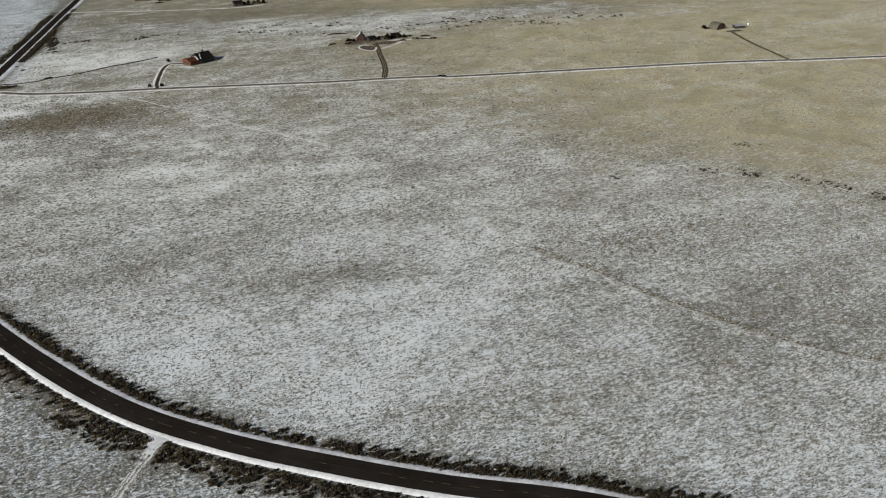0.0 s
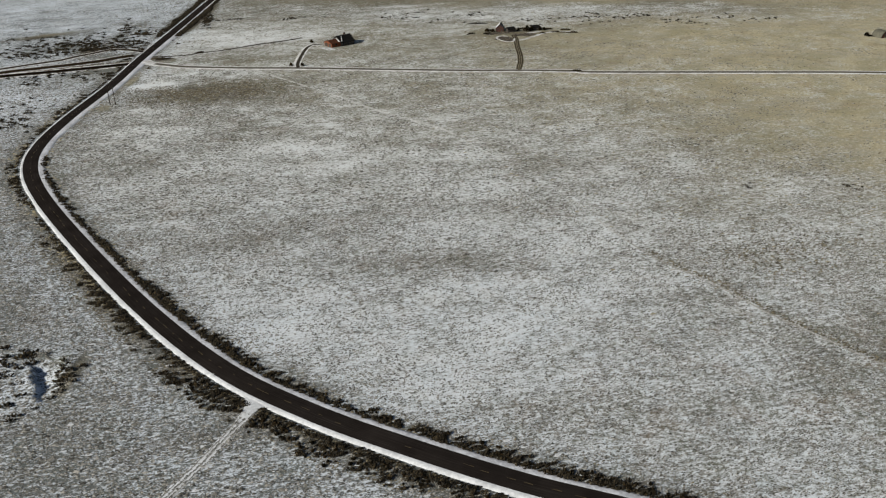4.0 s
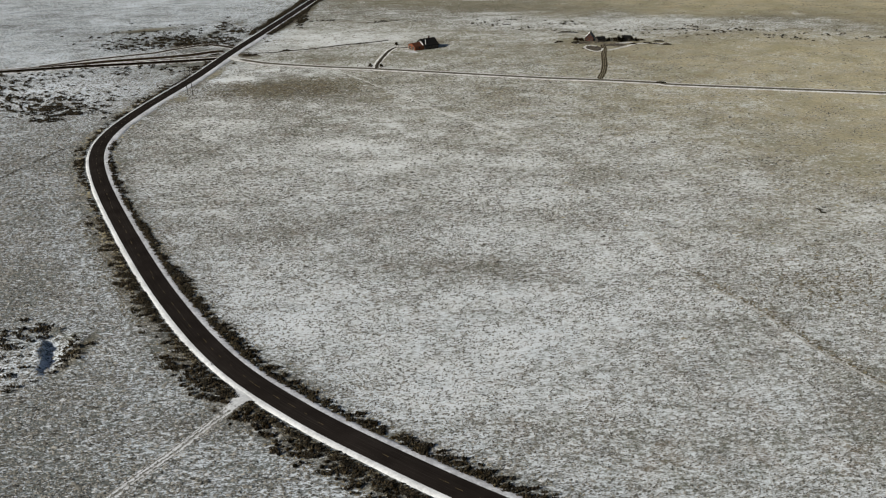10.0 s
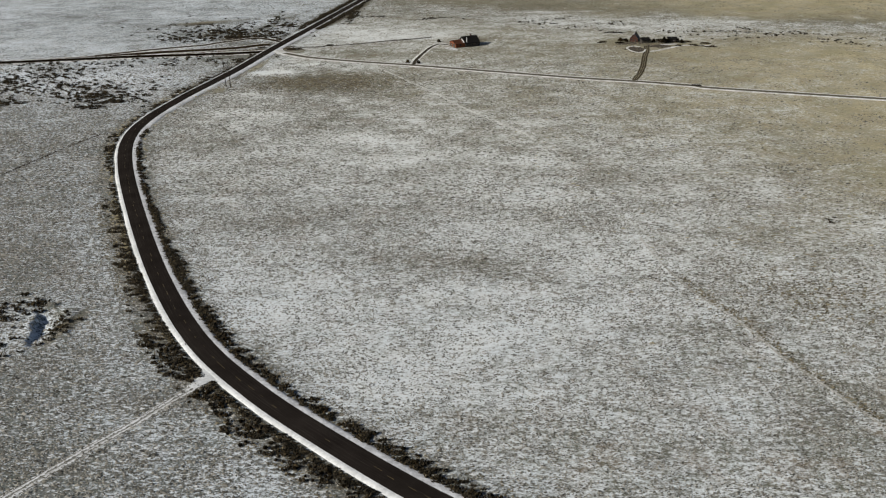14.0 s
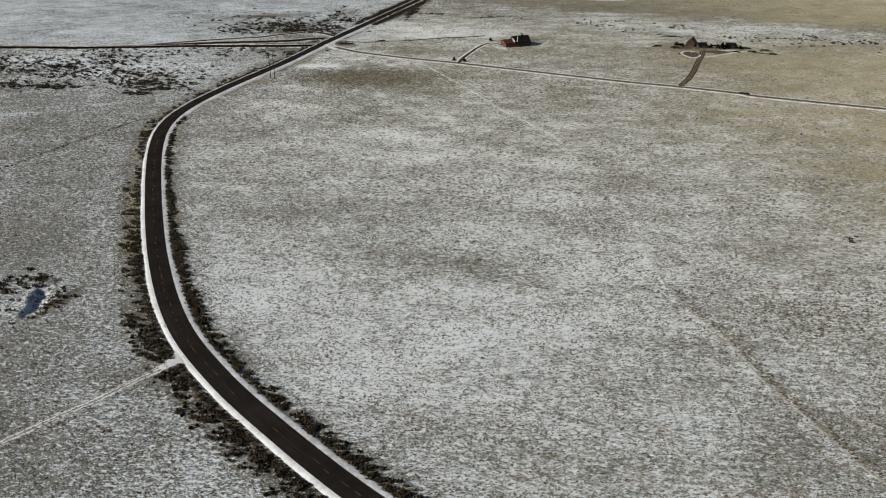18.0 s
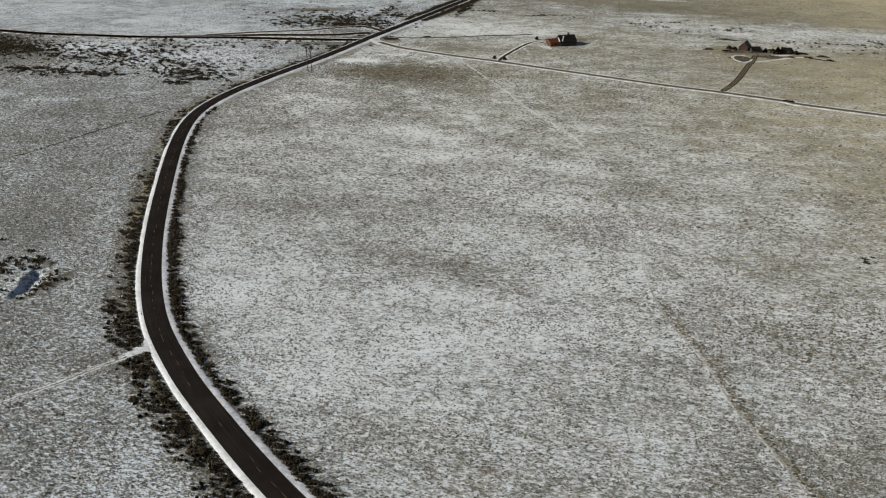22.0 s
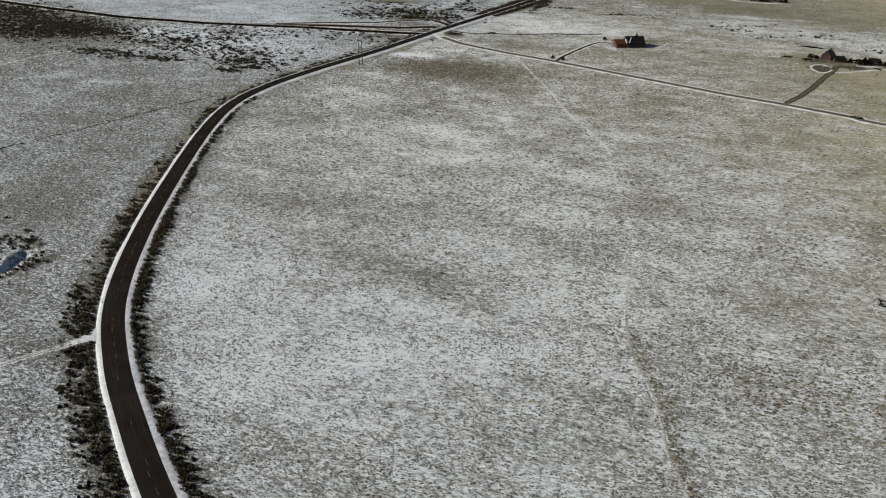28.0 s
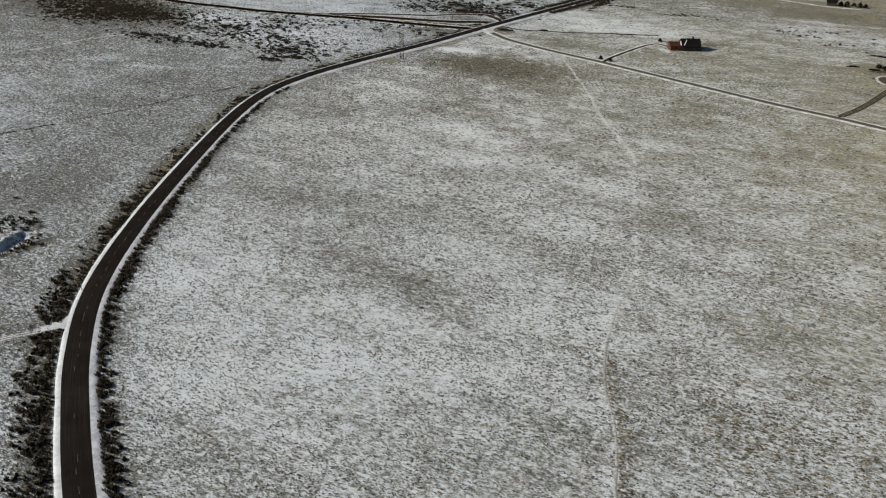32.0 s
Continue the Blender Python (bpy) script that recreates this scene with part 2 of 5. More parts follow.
TUFT_FAR = island_material("dry_tufts_plain", ((0.07, 0.065, 0.050), (0.11, 0.10, 0.078), (0.16, 0.146, 0.11), (0.22, 0.20, 0.15)))
TUFT_BANK = island_material("brown_bank_tufts", ((0.04, 0.035, 0.025), (0.075, 0.065, 0.045), (0.13, 0.112, 0.075), (0.20, 0.172, 0.115)))
TUFT_STRAW = island_material("straw_tufts", ((0.16, 0.135, 0.085), (0.22, 0.19, 0.12), (0.30, 0.26, 0.165), (0.36, 0.31, 0.20)))
SHRUB_STUFF = island_material("bare_shrubs", ((0.005, 0.004, 0.0025), (0.008, 0.0065, 0.004), (0.012, 0.0095, 0.0055), (0.022, 0.016, 0.009), (0.062, 0.045, 0.022)))
SHRUB = shrub_material("shrub_twigs", ((0.005, 0.0042, 0.0026), (0.009, 0.0072, 0.0045), (0.014, 0.011, 0.006), (0.028, 0.019, 0.010), (0.070, 0.050, 0.024)))
SIDE = ribbon_material("wet_side_road", ((0.6, 3.7),), (0.10, 0.065, 0.045), (0.006, 0.0045, 0.0035), (0.015, 0.011, 0.008))
LANE = ribbon_material("brown_mud_lane", ((0.2, 3.9),), (0.34, 0.31, 0.27), (0.010, 0.007, 0.005), (0.036, 0.026, 0.018), 0.3)
LOOP = ribbon_material("muddy_track", ((-0.1, 2.3),), (0.45, 0.43, 0.40), (0.018, 0.014, 0.011), (0.06, 0.048, 0.036), 0.3)
MUDLINE = ribbon_material("dark_ditch_track", ((0.0, 1.35),), (0.30, 0.28, 0.25), (0.022, 0.018, 0.013), (0.05, 0.042, 0.032), 0.2)
FARM = ribbon_material("gravel_farm_road", ((0.0, 1.9),), (0.42, 0.41, 0.39), (0.066, 0.060, 0.047), (0.12, 0.109, 0.087), 0.2, (0.68, 0.68, 0.67))
DRIVE = ribbon_material("muddy_drive", ((0.35, 1.1),), (0.40, 0.385, 0.36), (0.024, 0.020, 0.015), (0.06, 0.051, 0.040), 0.2)
RUTS = ribbon_material("rutted_drive", ((-1.2, 0.48), (0.0, 0.36), (1.15, 0.45)), (0.11, 0.094, 0.064), (0.022, 0.018, 0.013), (0.060, 0.050, 0.036), 0.3, (0.24, 0.21, 0.15))
GRASSY = ribbon_material("grassy_drive", ((0.1, 0.95),), (0.20, 0.175, 0.115), (0.045, 0.038, 0.026), (0.095, 0.082, 0.058), 0.25, (0.30, 0.265, 0.18))
SNOWTRACK = ribbon_material("snow_track", ((0.0, 0.30), (-1.15, 0.20), (1.15, 0.20)), (0.40, 0.40, 0.40), (0.07, 0.066, 0.055), (0.26, 0.26, 0.25), 0.42, (0.60, 0.615, 0.64))
RED_WALL = speckled("rust_red_siding", (0.12, 0.034, 0.013), (0.20, 0.060, 0.022), 2.0, 0.75)
RUST_ROOF = speckled("faded_red_roofing", (0.045, 0.018, 0.010), (0.085, 0.032, 0.017), 1.5, 0.8, spec=0.1)
DARK_ROOF = speckled("dark_green_roofing", (0.005, 0.005, 0.005), (0.012, 0.0115, 0.011), 1.5, 0.9, spec=0.08)
BROWN_WALL = speckled("brown_log_siding", (0.035, 0.013, 0.009), (0.065, 0.024, 0.016), 2.0, 0.8)
PALE_ROOF = speckled("brown_metal_roofing", (0.05, 0.036, 0.033), (0.09, 0.068, 0.062), 0.8, 0.6, metal=0.2)
DARK_WALL = speckled("weathered_dark_boards", (0.025, 0.022, 0.02), (0.06, 0.052, 0.045), 1.5, 0.85)
PALE_METAL = speckled("snow_dusted_grey_metal", (0.15, 0.152, 0.16), (0.30, 0.305, 0.32), 0.7, 0.7, metal=0.1)
GREY_METAL = speckled("dull_olive_metal", (0.075, 0.072, 0.055), (0.125, 0.12, 0.092), 0.6, 0.75, metal=0.2)
WOOD_POLE = speckled("creosoted_wood", (0.05, 0.04, 0.03), (0.10, 0.08, 0.06), 3.0, 0.85)
POLE_DARK = speckled("tarred_pole_wood", (0.012, 0.010, 0.008), (0.03, 0.024, 0.018), 3.0, 0.9, spec=0.1)
GLASS = speckled("dark_window_glass", (0.02, 0.025, 0.03), (0.03, 0.035, 0.04), 1.0, 0.1, spec=0.5)
WHITE_PAINT = speckled("white_painted_metal", (0.60, 0.60, 0.60), (0.78, 0.78, 0.78), 1.5, 0.5)
RUBBER = speckled("black_rubber", (0.012, 0.012, 0.012), (0.03, 0.03, 0.03), 6.0, 0.85)
BARK = speckled("grey_bark", (0.05, 0.04, 0.03), (0.11, 0.09, 0.07), 4.0, 0.9)
BANK = speckled("thin_snow_bank", (0.20, 0.19, 0.165), (0.50, 0.50, 0.49), 1.3, 0.95, 0.05, bump=0.08, spec=0.1)
MUD = speckled("dark_churned_soil", (0.022, 0.017, 0.013), (0.10, 0.085, 0.068), 0.9, 0.95, 0.25, bump=0.08, spec=0.1)
TRAIL_SNOW = speckled("trodden_trail_snow", (0.36, 0.355, 0.33), (0.64, 0.64, 0.63), 0.7, 0.95, 0.07, bump=0.05, spec=0.1)

# ---- plan: lines of the roads and tracks ----
def curve(points, step=2.0):
    """A smooth line through plan points (Catmull-Rom), resampled to even steps."""
    p = np.array(points, float)
    q = np.vstack([2 * p[0] - p[1], p, 2 * p[-1] - p[-2]])
    out = []
    for i in range(1, len(q) - 2):
        u = np.linspace(0, 1, 24, endpoint=False)[:, None]
        a, b, c, d = q[i - 1], q[i], q[i + 1], q[i + 2]
        out.append(0.5 * (2 * b + (c - a) * u + (2 * a - 5 * b + 4 * c - d) * u**2 + (3 * b - a - 3 * c + d) * u**3))
    out = np.vstack([*out, p[-1:]])
    s = np.r_[0, np.cumsum(np.hypot(*np.diff(out, axis=0).T))]
    even = np.linspace(0, s[-1], max(2, int(s[-1] / step)))
    return np.stack([np.interp(even, s, out[:, k]) for k in (0, 1)], 1)


ROAD = curve([(259.7, -60.4), (149.7, 29.6), (84.7, 74.6), (41.6, 106.8), (22.0, 122.4), (0.3, 137.0), (-21.5, 154.2), (-44.5, 174.5), (-66.7, 199.7), (-89.9, 238.0), (-115.9, 290.5), (-138.9, 342.5), (-150.2, 378.5), (-152.0, 410.0), (-145.9, 449.9), (-131.8, 509.8), (-120.3, 572.9), (-107.1, 636.6), (-90.4, 718.5), (-74.4, 797.5), (-17.4, 1069.5)])
SIDE_ROAD = curve([(-620, 566), (-438, 541), (-410, 538.5), (-382, 535.5), (-355, 533), (-331, 534), (-309, 535.7), (-286, 536.5), (-264, 540), (-246, 543), (-213, 549), (-180, 552.5), (-153, 555.7), (-134, 558.5), (-125, 560)])
SIDE_LANE = curve([(-262, 542), (-230, 550.5), (-198, 561), (-182, 564.5), (-165, 568), (-147, 573), (-136, 579), (-126, 583)])
SIDE_LOOP = curve([(-236, 553), (-205, 569), (-186, 577), (-171, 583), (-163, 590), (-152.3, 597), (-142, 604.3), (-133.6, 601.5), (-124, 594.5), (-117, 589)])
FARM_ROAD = curve([(-120.5, 564.5), (-113, 557.5), (-95, 544.5), (-77, 536.5), (-56, 529), (-36, 523), (-20, 518), (68, 487), (103, 477), (137, 465.5), (149, 459.5), (283, 420), (336, 400.5), (348, 395.5), (399, 377.5), (620, 298)])
DRIVE_A = curve([(-24.2, 520), (-23.6, 531), (-20, 550), (-15, 570), (-9.5, 579), (-1.5, 575)])
DRIVE_B = curve([(104, 478), (106, 483.5), (110.5, 495), (115.7, 513), (121, 536), (126, 555), (128, 567)])
DRIVE_C = curve([(342, 400), (347, 421), (351.5, 442), (360, 469), (364, 480)])
YARD_LOOP = curve([(125.5, 557), (123.5, 551.5), (119.5, 549), (116, 553), (114.2, 560), (116, 565.5), (120, 567.5), (123.5, 565)], 1.0)
YARD_SNOW = curve([(127, 551), (134, 555), (143, 562), (150, 567), (158, 569), (172, 565.5)], 1.0)
TRAIL = curve([(-50, 521), (-35.2, 498.5), (-11.2, 459.5), (6, 428.5), (27.7, 396), (37.5, 380), (47, 350), (64.7, 294), (69.5, 259), (74.1, 237.3), (79, 224), (84.3, 213.7), (88.6, 202.8), (92.4, 190.5), (98, 179), (102.5, 169), (108.8, 157), (125, 136), (170, 96)])
FIELD_DRIVE = curve([(-56.5, 184.5), (-59.5, 180), (-64, 173), (-70.5, 163.5), (-78, 153.5), (-88, 139), (-115, 98)])
FENCE_LINE = curve([(-228, 240), (-210, 275), (-195.5, 308), (-187.5, 332), (-180, 353), (-173, 372), (-166, 387)])
CREEK_TRACK = curve([(-114, 576), (-108.8, 575), (-100, 573), (-89.8, 574.4), (-84, 577.3), (-68, 580.8), (-47, 590.5), (-34, 594.5), (-23, 598.5), (-16, 602)])
FAR_TRACK = curve([(-72, 812), (-63, 808), (-32, 794), (12, 774), (50, 762), (66, 757), (90, 758)])
WEST_TRACK = curve([(-330, 372), (-322, 393), (-321, 409), (-317, 424), (-309, 436)])


def near(line, x, y):
    """Distance from points to a line, and the side (left positive)."""
    best, side = np.full(len(x), 1e9), np.zeros(len(x))
    for k in range(0, len(x), 4000):
        px, py = x[k : k + 4000, None], y[k : k + 4000, None]
        d2 = (px - line[:, 0]) ** 2 + (py - line[:, 1]) ** 2
        j = d2.argmin(1)
        best[k : k + 4000] = np.sqrt(d2[np.arange(len(j)), j])
        i = np.clip(j, 0, len(line) - 2)
        dx, dy = (line[i + 1] - line[i]).T
        side[k : k + 4000] = dx * (y[k : k + 4000] - line[i, 1]) - dy * (x[k : k + 4000] - line[i, 0])
    return best, np.sign(side)



def value_noise(x, y, size, seed):
    lattice = np.random.default_rng(seed).random((257, 257))
    u, v = x / size + 91.3, y / size + 47.7
    i, j = np.floor(u).astype(int), np.floor(v).astype(int)
    a, b = u - i, v - j
    a, b = a * a * (3 - 2 * a), b * b * (3 - 2 * b)
    i, j = i % 256, j % 256
    return lattice[i, j] * (1 - a) * (1 - b) + lattice[i + 1, j] * a * (1 - b) + lattice[i, j + 1] * (1 - a) * b + lattice[i + 1, j + 1] * a * b


def smooth(v, lo, hi):
    v = np.clip((v - lo) / (hi - lo), 0, 1)
    return v * v * (3 - 2 * v)


def blob(x, y, cx, cy, rx, ry, turn=0.0):
    c, s = math.cos(radians(turn)), math.sin(radians(turn))
    u, v = (x - cx) * c + (y - cy) * s, -(x - cx) * s + (y - cy) * c
    return np.exp(-((u / rx) ** 2) - (v / ry) ** 2)


def creek_line(x):
    """Middle of the shallow snowy creek bed in the north-east."""
    return 690 - 0.42 * np.minimum(x, 115) - 0.14 * np.maximum(x - 115, 0)


def tan_cover(x, y):
    """How far dry straw takes over from the snow: the east and north-east of the field."""
    w = 26 * (value_noise(x, y, 60, 3) - 0.5) + 14 * (value_noise(x, y, 20, 4) - 0.5)
    east = smooth(x + 1.9 * w, -75, 270) * smooth(y + 0.55 * x + 1.9 * w, 190, 480)
    creek = 1 - 0.75 * np.exp(-(((y - creek_line(x) + w) / (34 + 8 * smooth(x, 90, 160))) ** 2)) * (1 - 0.85 * smooth(x, 280, 400))
    beyond = smooth(y + 0.30 * x + w, 715, 760) * smooth(x, -95, -40)
    north = 0.42 * smooth(y + 0.25 * x + w, 240, 470) * smooth(x + w, -140, 0)
    bank = 0.8 * blob(x, y, -106.8, 207, 1.6, 8.5, -12) + 0.45 * blob(x, y, -111, 216, 2.4, 2.6, 0) + 0.8 * blob(x, y, -121, 517, 3.0, 12, -13) + 0.7 * blob(x, y, -130, 464, 4.0, 6, -13) + 0.35 * blob(x, y, -150, 530, 26, 14, 10) + 0.4 * blob(x, y, -315, 514, 26, 6, 15) + 0.7 * blob(x, y, -194, 664, 28, 6, 20)
    return np.clip(bank + np.maximum(np.maximum(east, north) * creek, 0.5 * beyond * (0.4 + 0.9 * value_noise(x, 2 * y, 30, 17))), 0, 1)


# bare soil: middle, half widths, turn and amount
SOIL_PATCHES = (
    (-420, 500, 72, 34, -15, 1.5), (-362, 490, 34, 18, -12, 0.9), (-300, 472, 24, 7, 20, 0.4), (-150, 560, 30, 4.5, 13, 1.1), (-185, 556, 44, 5.0, 10, 0.9), (-155, 590, 26, 8, 25, 0.4), (-196, 658, 24, 7, 10, 0.7), (-114, 585, 4, 7, -13, 0.9), (-117, 597, 3, 12, -13, 0.7), (20, 592, 12, 4, -5, 0.6), (-60, 494, 10, 3, 0, 0.4), (-66, 472, 14, 9, 0, 0.25), (-112, 571, 6, 4, 0, 0.8),
    (-76, 482, 34, 20, -10, 0.44), (330, 640, 130, 60, -10, 0.22), (60, 720, 110, 34, -14, 0.24), (6, 247, 24, 9, -14, 0.16), (34, 236, 16, 6, -20, 0.12), (114, 222, 26, 15, -35, 0.07), (-107, 207, 2.0, 9, -15, 0.5), (-106, 567, 6, 2.5, -10, 0.9),
    (-152, 604, 18, 5, 20, 0.8), (-66, 172, 9, 6, 0, 0.3), (133, 575, 20, 8, -10, 0.6), (115, 575, 10, 6, 0, 0.4),
)
# thin and deep snow: middle, half widths, turn and amount
SNOWY_FIELD_PATCHES = (
    (-20, 346, 18, 8, 0, 0.1),
    (-52, 215, 16, 10, 30, 0.12), (-127, 205, 14, 16, 0, 0.06), (-114, 206.5, 2.8, 9, 16, 0.30), (-124, 200, 9, 8, 0, 0.14), (-40, 200, 120, 45, -35, 0.07),
    (-8, 189, 25, 10, 30, 0.08), (25, 275, 80, 65, 0, 0.085), (-225, 488, 65, 32, 0, 0.22), (-305, 498, 34, 16, 0, 0.22), (-20, 355, 60, 26, 0, 0.05),
)
SNOWY_FAR_PATCHES = (
    (-70, 622, 40, 20, -15, 0.16), (-20, 645, 40, 10, -15, 0.08),
    (-112, 506, 9, 2.6, 10, 0.3), (-90, 524, 10, 2.2, 8, 0.3), (-102, 505, 8, 2.4, 5, 0.28), (-115, 500, 9, 4, 12, 0.3), (-112, 456, 7, 1.8, 5, 0.25), (-58, 444, 4, 1.6, 5, 0.25), (-49, 432, 3, 1.4, 0, 0.22), (130, 592, 30, 6, -10, 0.14), (-98, 499, 8, 14, 20, 0.3),
    (-40, 600, 60, 12, 18, 0.16), (-22, 527, 30, 6, -18, 0.1),
)
SNOWY_TRACE_PATCHES = (
    (-85, 480, 9, 3, -20, 0.34), (-232, 390, 26, 1.6, 20, 0.22), (-116, 503, 10, 3, -20, 0.3), (-81, 500, 4, 2.5, -20, 0.25), (-56, 441, 5, 3, -20, 0.2), (-73, 451, 4, 2, -20, 0.22), (-31, 439, 4, 2, -20, 0.15), (-37, 375, 17, 7, -20, 0.2), (-101, 418, 22, 8, -20, 0.18), (-76, 477, 8, 2.5, -20, 0.28), (-75, 364, 14, 6, -20, 0.12), (36, 344, 16, 6, -20, 0.1), (38, 401, 12, 5, -20, 0.1),
)
BARE_FIELD_PATCHES = (
    (4, 248, 34, 12, -14, -0.13), (-80, 480, 34, 20, 0, -0.34), (112, 220, 22, 20, 0, -0.05), (59, 320, 14, 10, 0, -0.04),
    (114, 272, 18, 12, 0, -0.12), (119, 559, 5, 8, 0, -0.3), (138, 572, 16, 8, -10, -0.35), (114, 581, 8, 6, 0, -0.3),
    (140, 310, 100, 90, 0, -0.045), (-60, 302, 30, 45, 10, -0.05), (0, 160, 100, 34, -25, -0.05), (-64, 198, 14, 14, 0, -0.05), (140, 540, 130, 70, -10, -0.1), (135, 165, 40, 28, 0, -0.07), (100, 150, 50, 32, 0, -0.09),
)
BARE_WEST_PATCHES = (
    (-190, 345, 55, 75, 20, -0.06), (-107.0, 207, 1.5, 8, -12, -0.40), (-116.4, 219.6, 2.2, 1.5, 0, -0.6), (-400, 494, 70, 30, -15, -0.55),
    (-330, 410, 190, 110, 0, -0.12), (-120, 140, 60, 60, 0, -0.07), (-120, 165, 60, 60, 0, -0.08), (-84, 142, 30, 20, 0, -0.09), (-165, 260, 60, 70, 20, -0.10), (-140, 238, 26, 26, 0, -0.10), (-250, 400, 80, 40, 0, -0.06),
)
BARE_CROSSING_PATCHES = (
    (-25, 702, 70, 26, -14, -0.16), (-20, 560, 60, 18, -18, -0.08),
    (-142, 547, 20, 5, 15, -0.4), (-107, 566, 7, 3, 0, -0.3), (-260, 680, 130, 80, 0, -0.07), (-121, 515, 2.6, 14, -13, -0.3), (-130, 464, 3, 6, -13, -0.2), (-152, 533, 26, 12, 10, -0.03), (-45, 546, 40, 14, -18, -0.07),
    (-140, 584, 16, 5, 12, -0.4), (-106, 562, 9, 4, -10, -0.3), (-97, 655, 26, 4, 79, -0.4), (-168, 618, 26, 9, 0, -0.3),
    (-138, 655, 7, 40, -14, -0.25),
)


def soil_cover(x, y):
    """Bare brown soil and plant litter: road verges, brushland and trodden ground."""
    d, side = near(ROAD, x, y)
    south = 1 - smooth(y, 255, 330)
    v = np.where(side > 0, (0.2 + 0.35 * south) * np.exp(-(((d - 7.0) / 2.6) ** 2)), (0.25 + 0.35 * south) * np.exp(-(((d - 6.4) / 1.7) ** 2)))
    v *= 0.35 + 1.1 * value_noise(x, y, 6, 61)
    v += np.where(side < 0, 0.95, 0.5) * np.exp(-(((d - 8.5) / 3.2) ** 2)) * smooth(y, 635, 655) * (1 - smooth(y, 735, 760))
    for cx, cy, rx, ry, turn, amount in SOIL_PATCHES:
        v += amount * blob(x, y, cx, cy, rx, ry, turn) * (0.4 + 1.0 * value_noise(x, y, 9, 62))
    return np.clip(v, 0, 1)


def snow_warmth(x, y):
    """How yellow the ground tones are: warmer in the north-east of the field, bluer near the road bend and west of it.
    """
    d, side = near(ROAD, x, y)
    w = 50 * (value_noise(x, y, 45, 63) - 0.5)
    return smooth(-d * side, -2, 30) * (0.42 + 0.58 * smooth(y + 0.35 * x + w, 170, 400))


def grain(x, y):
    """How broken the snow lies: coarse among the tussocks west of the road, fine and even in the near field."""
    d, side = near(ROAD, x, y)
    west = 1 - smooth(-d * side, -10, 2)
    return 1 + 0.4 * west + 0.2 * smooth(y, 330, 450) * (1 - west) - 0.22 * blob(x, y, 20, 205, 75, 50, -30) * (1 - west)


def snow_cover(x, y):
    """How much snow lies on the grass."""
    v = 0.56 - 0.24 * tan_cover(x, y) + 0.03 * blob(x, y, -127, 205, 14, 16)
    v += 0.10 * (value_noise(x, y, 45, 5) - 0.5) + 0.12 * (value_noise(x, 1.5 * y, 16, 6) - 0.5)
    v += (0.08 * (value_noise(x, 1.7 * y, 26, 15) - 0.5) + 0.20 * (value_noise(x, 1.8 * y, 7, 16) - 0.5)) * smooth(y, 230, 420)
    for patches in (SNOWY_FIELD_PATCHES, SNOWY_TRACE_PATCHES, SNOWY_FAR_PATCHES, BARE_FIELD_PATCHES, BARE_WEST_PATCHES, BARE_CROSSING_PATCHES):
        for cx, cy, rx, ry, turn, amount in patches:
            v += amount * blob(x, y, cx, cy, rx, ry, turn)
    d, side = near(ROAD, x, y)
    v -= np.where(side > 0, 0.16, 0.08) * np.exp(-(((d - 9) / 3.5) ** 2)) + 0.42 * soil_cover(x, y)
    d, side = near(TRAIL, x, y)
    south = 1 - smooth(y, 265, 300)
    v += 0.068 * np.exp(-((d / 1.6) ** 2)) * (1 - south) + 0.15 * np.exp(-((d / 1.7) ** 2)) * south * (side < 0) - 0.07 * np.exp(-(((d - 2.5) / 3.0) ** 2)) * (1 - smooth(y, 225, 262)) * (side > 0)
    v += 0.05 * np.exp(-(((y - creek_line(x)) / (30 + 8 * smooth(x, 90, 160))) ** 2)) * smooth(x, -110, -60) * (1 - 0.9 * smooth(x, 280, 400))
    v -= (0.22 - 0.4 * (value_noise(x, 2 * y, 14, 18) - 0.5)) * smooth(y + 0.30 * x, 700, 770) * smooth(x, -95, -40)
    return v


def ground_height(x, y):
    """Flat plain with a dug pit west of the road (steep west wall, spoil bank on the east) and a shallow hollow beside it."""
    dx, dy = x + 114.0, y - 206.5
    u, v = 0.961 * dx + 0.278 * dy, -0.278 * dx + 0.961 * dy
    u = u + 0.5 * np.sin(v * 0.7)
    u = u + 0.35 * np.sin(v * 1.9 + 1.0)
    ends = np.exp(-((v / 9.8) ** 4)) * (0.62 + 0.38 * smooth(v, -9, 5))
    pit = -1.7 * smooth(u, -2.6, -1.4) * (1 - smooth(u, 0.2, 6.4)) + 0.40 * np.exp(-(((u + 3.2) / 1.1) ** 2)) + 0.40 * np.exp(-(((u - 7.6) / 1.3) ** 2))
    hollow = -1.1 * blob(x, y, -126.5, 197, 2.4, 6, 10) + 0.40 * blob(x, y, -130, 199, 1.8, 6, 10)
    return pit * ends + hollow + 0.9 * blob(x, y, -116.4, 219.6, 1.9, 1.3)


def mesh_of(name, verts, loops, sizes, material, smooth_shade=False):
    """A mesh from arrays: places, corner indices and corners per face."""
    me = bpy.data.meshes.new(name)
    me.vertices.add(len(verts))
    me.vertices.foreach_set("co", np.ascontiguousarray(verts, np.float32).ravel())
    me.loops.add(len(loops))
    me.loops.foreach_set("vertex_index", np.ascontiguousarray(loops, np.int32))
    me.polygons.add(len(sizes))
    me.polygons.foreach_set("loop_start", np.r_[0, np.cumsum(sizes)[:-1]].astype(np.int32))
    me.update(calc_edges=True)
    if smooth_shade:
        me.polygons.foreach_set("use_smooth", np.ones(len(sizes), bool))
    me.materials.append(material)
    return me


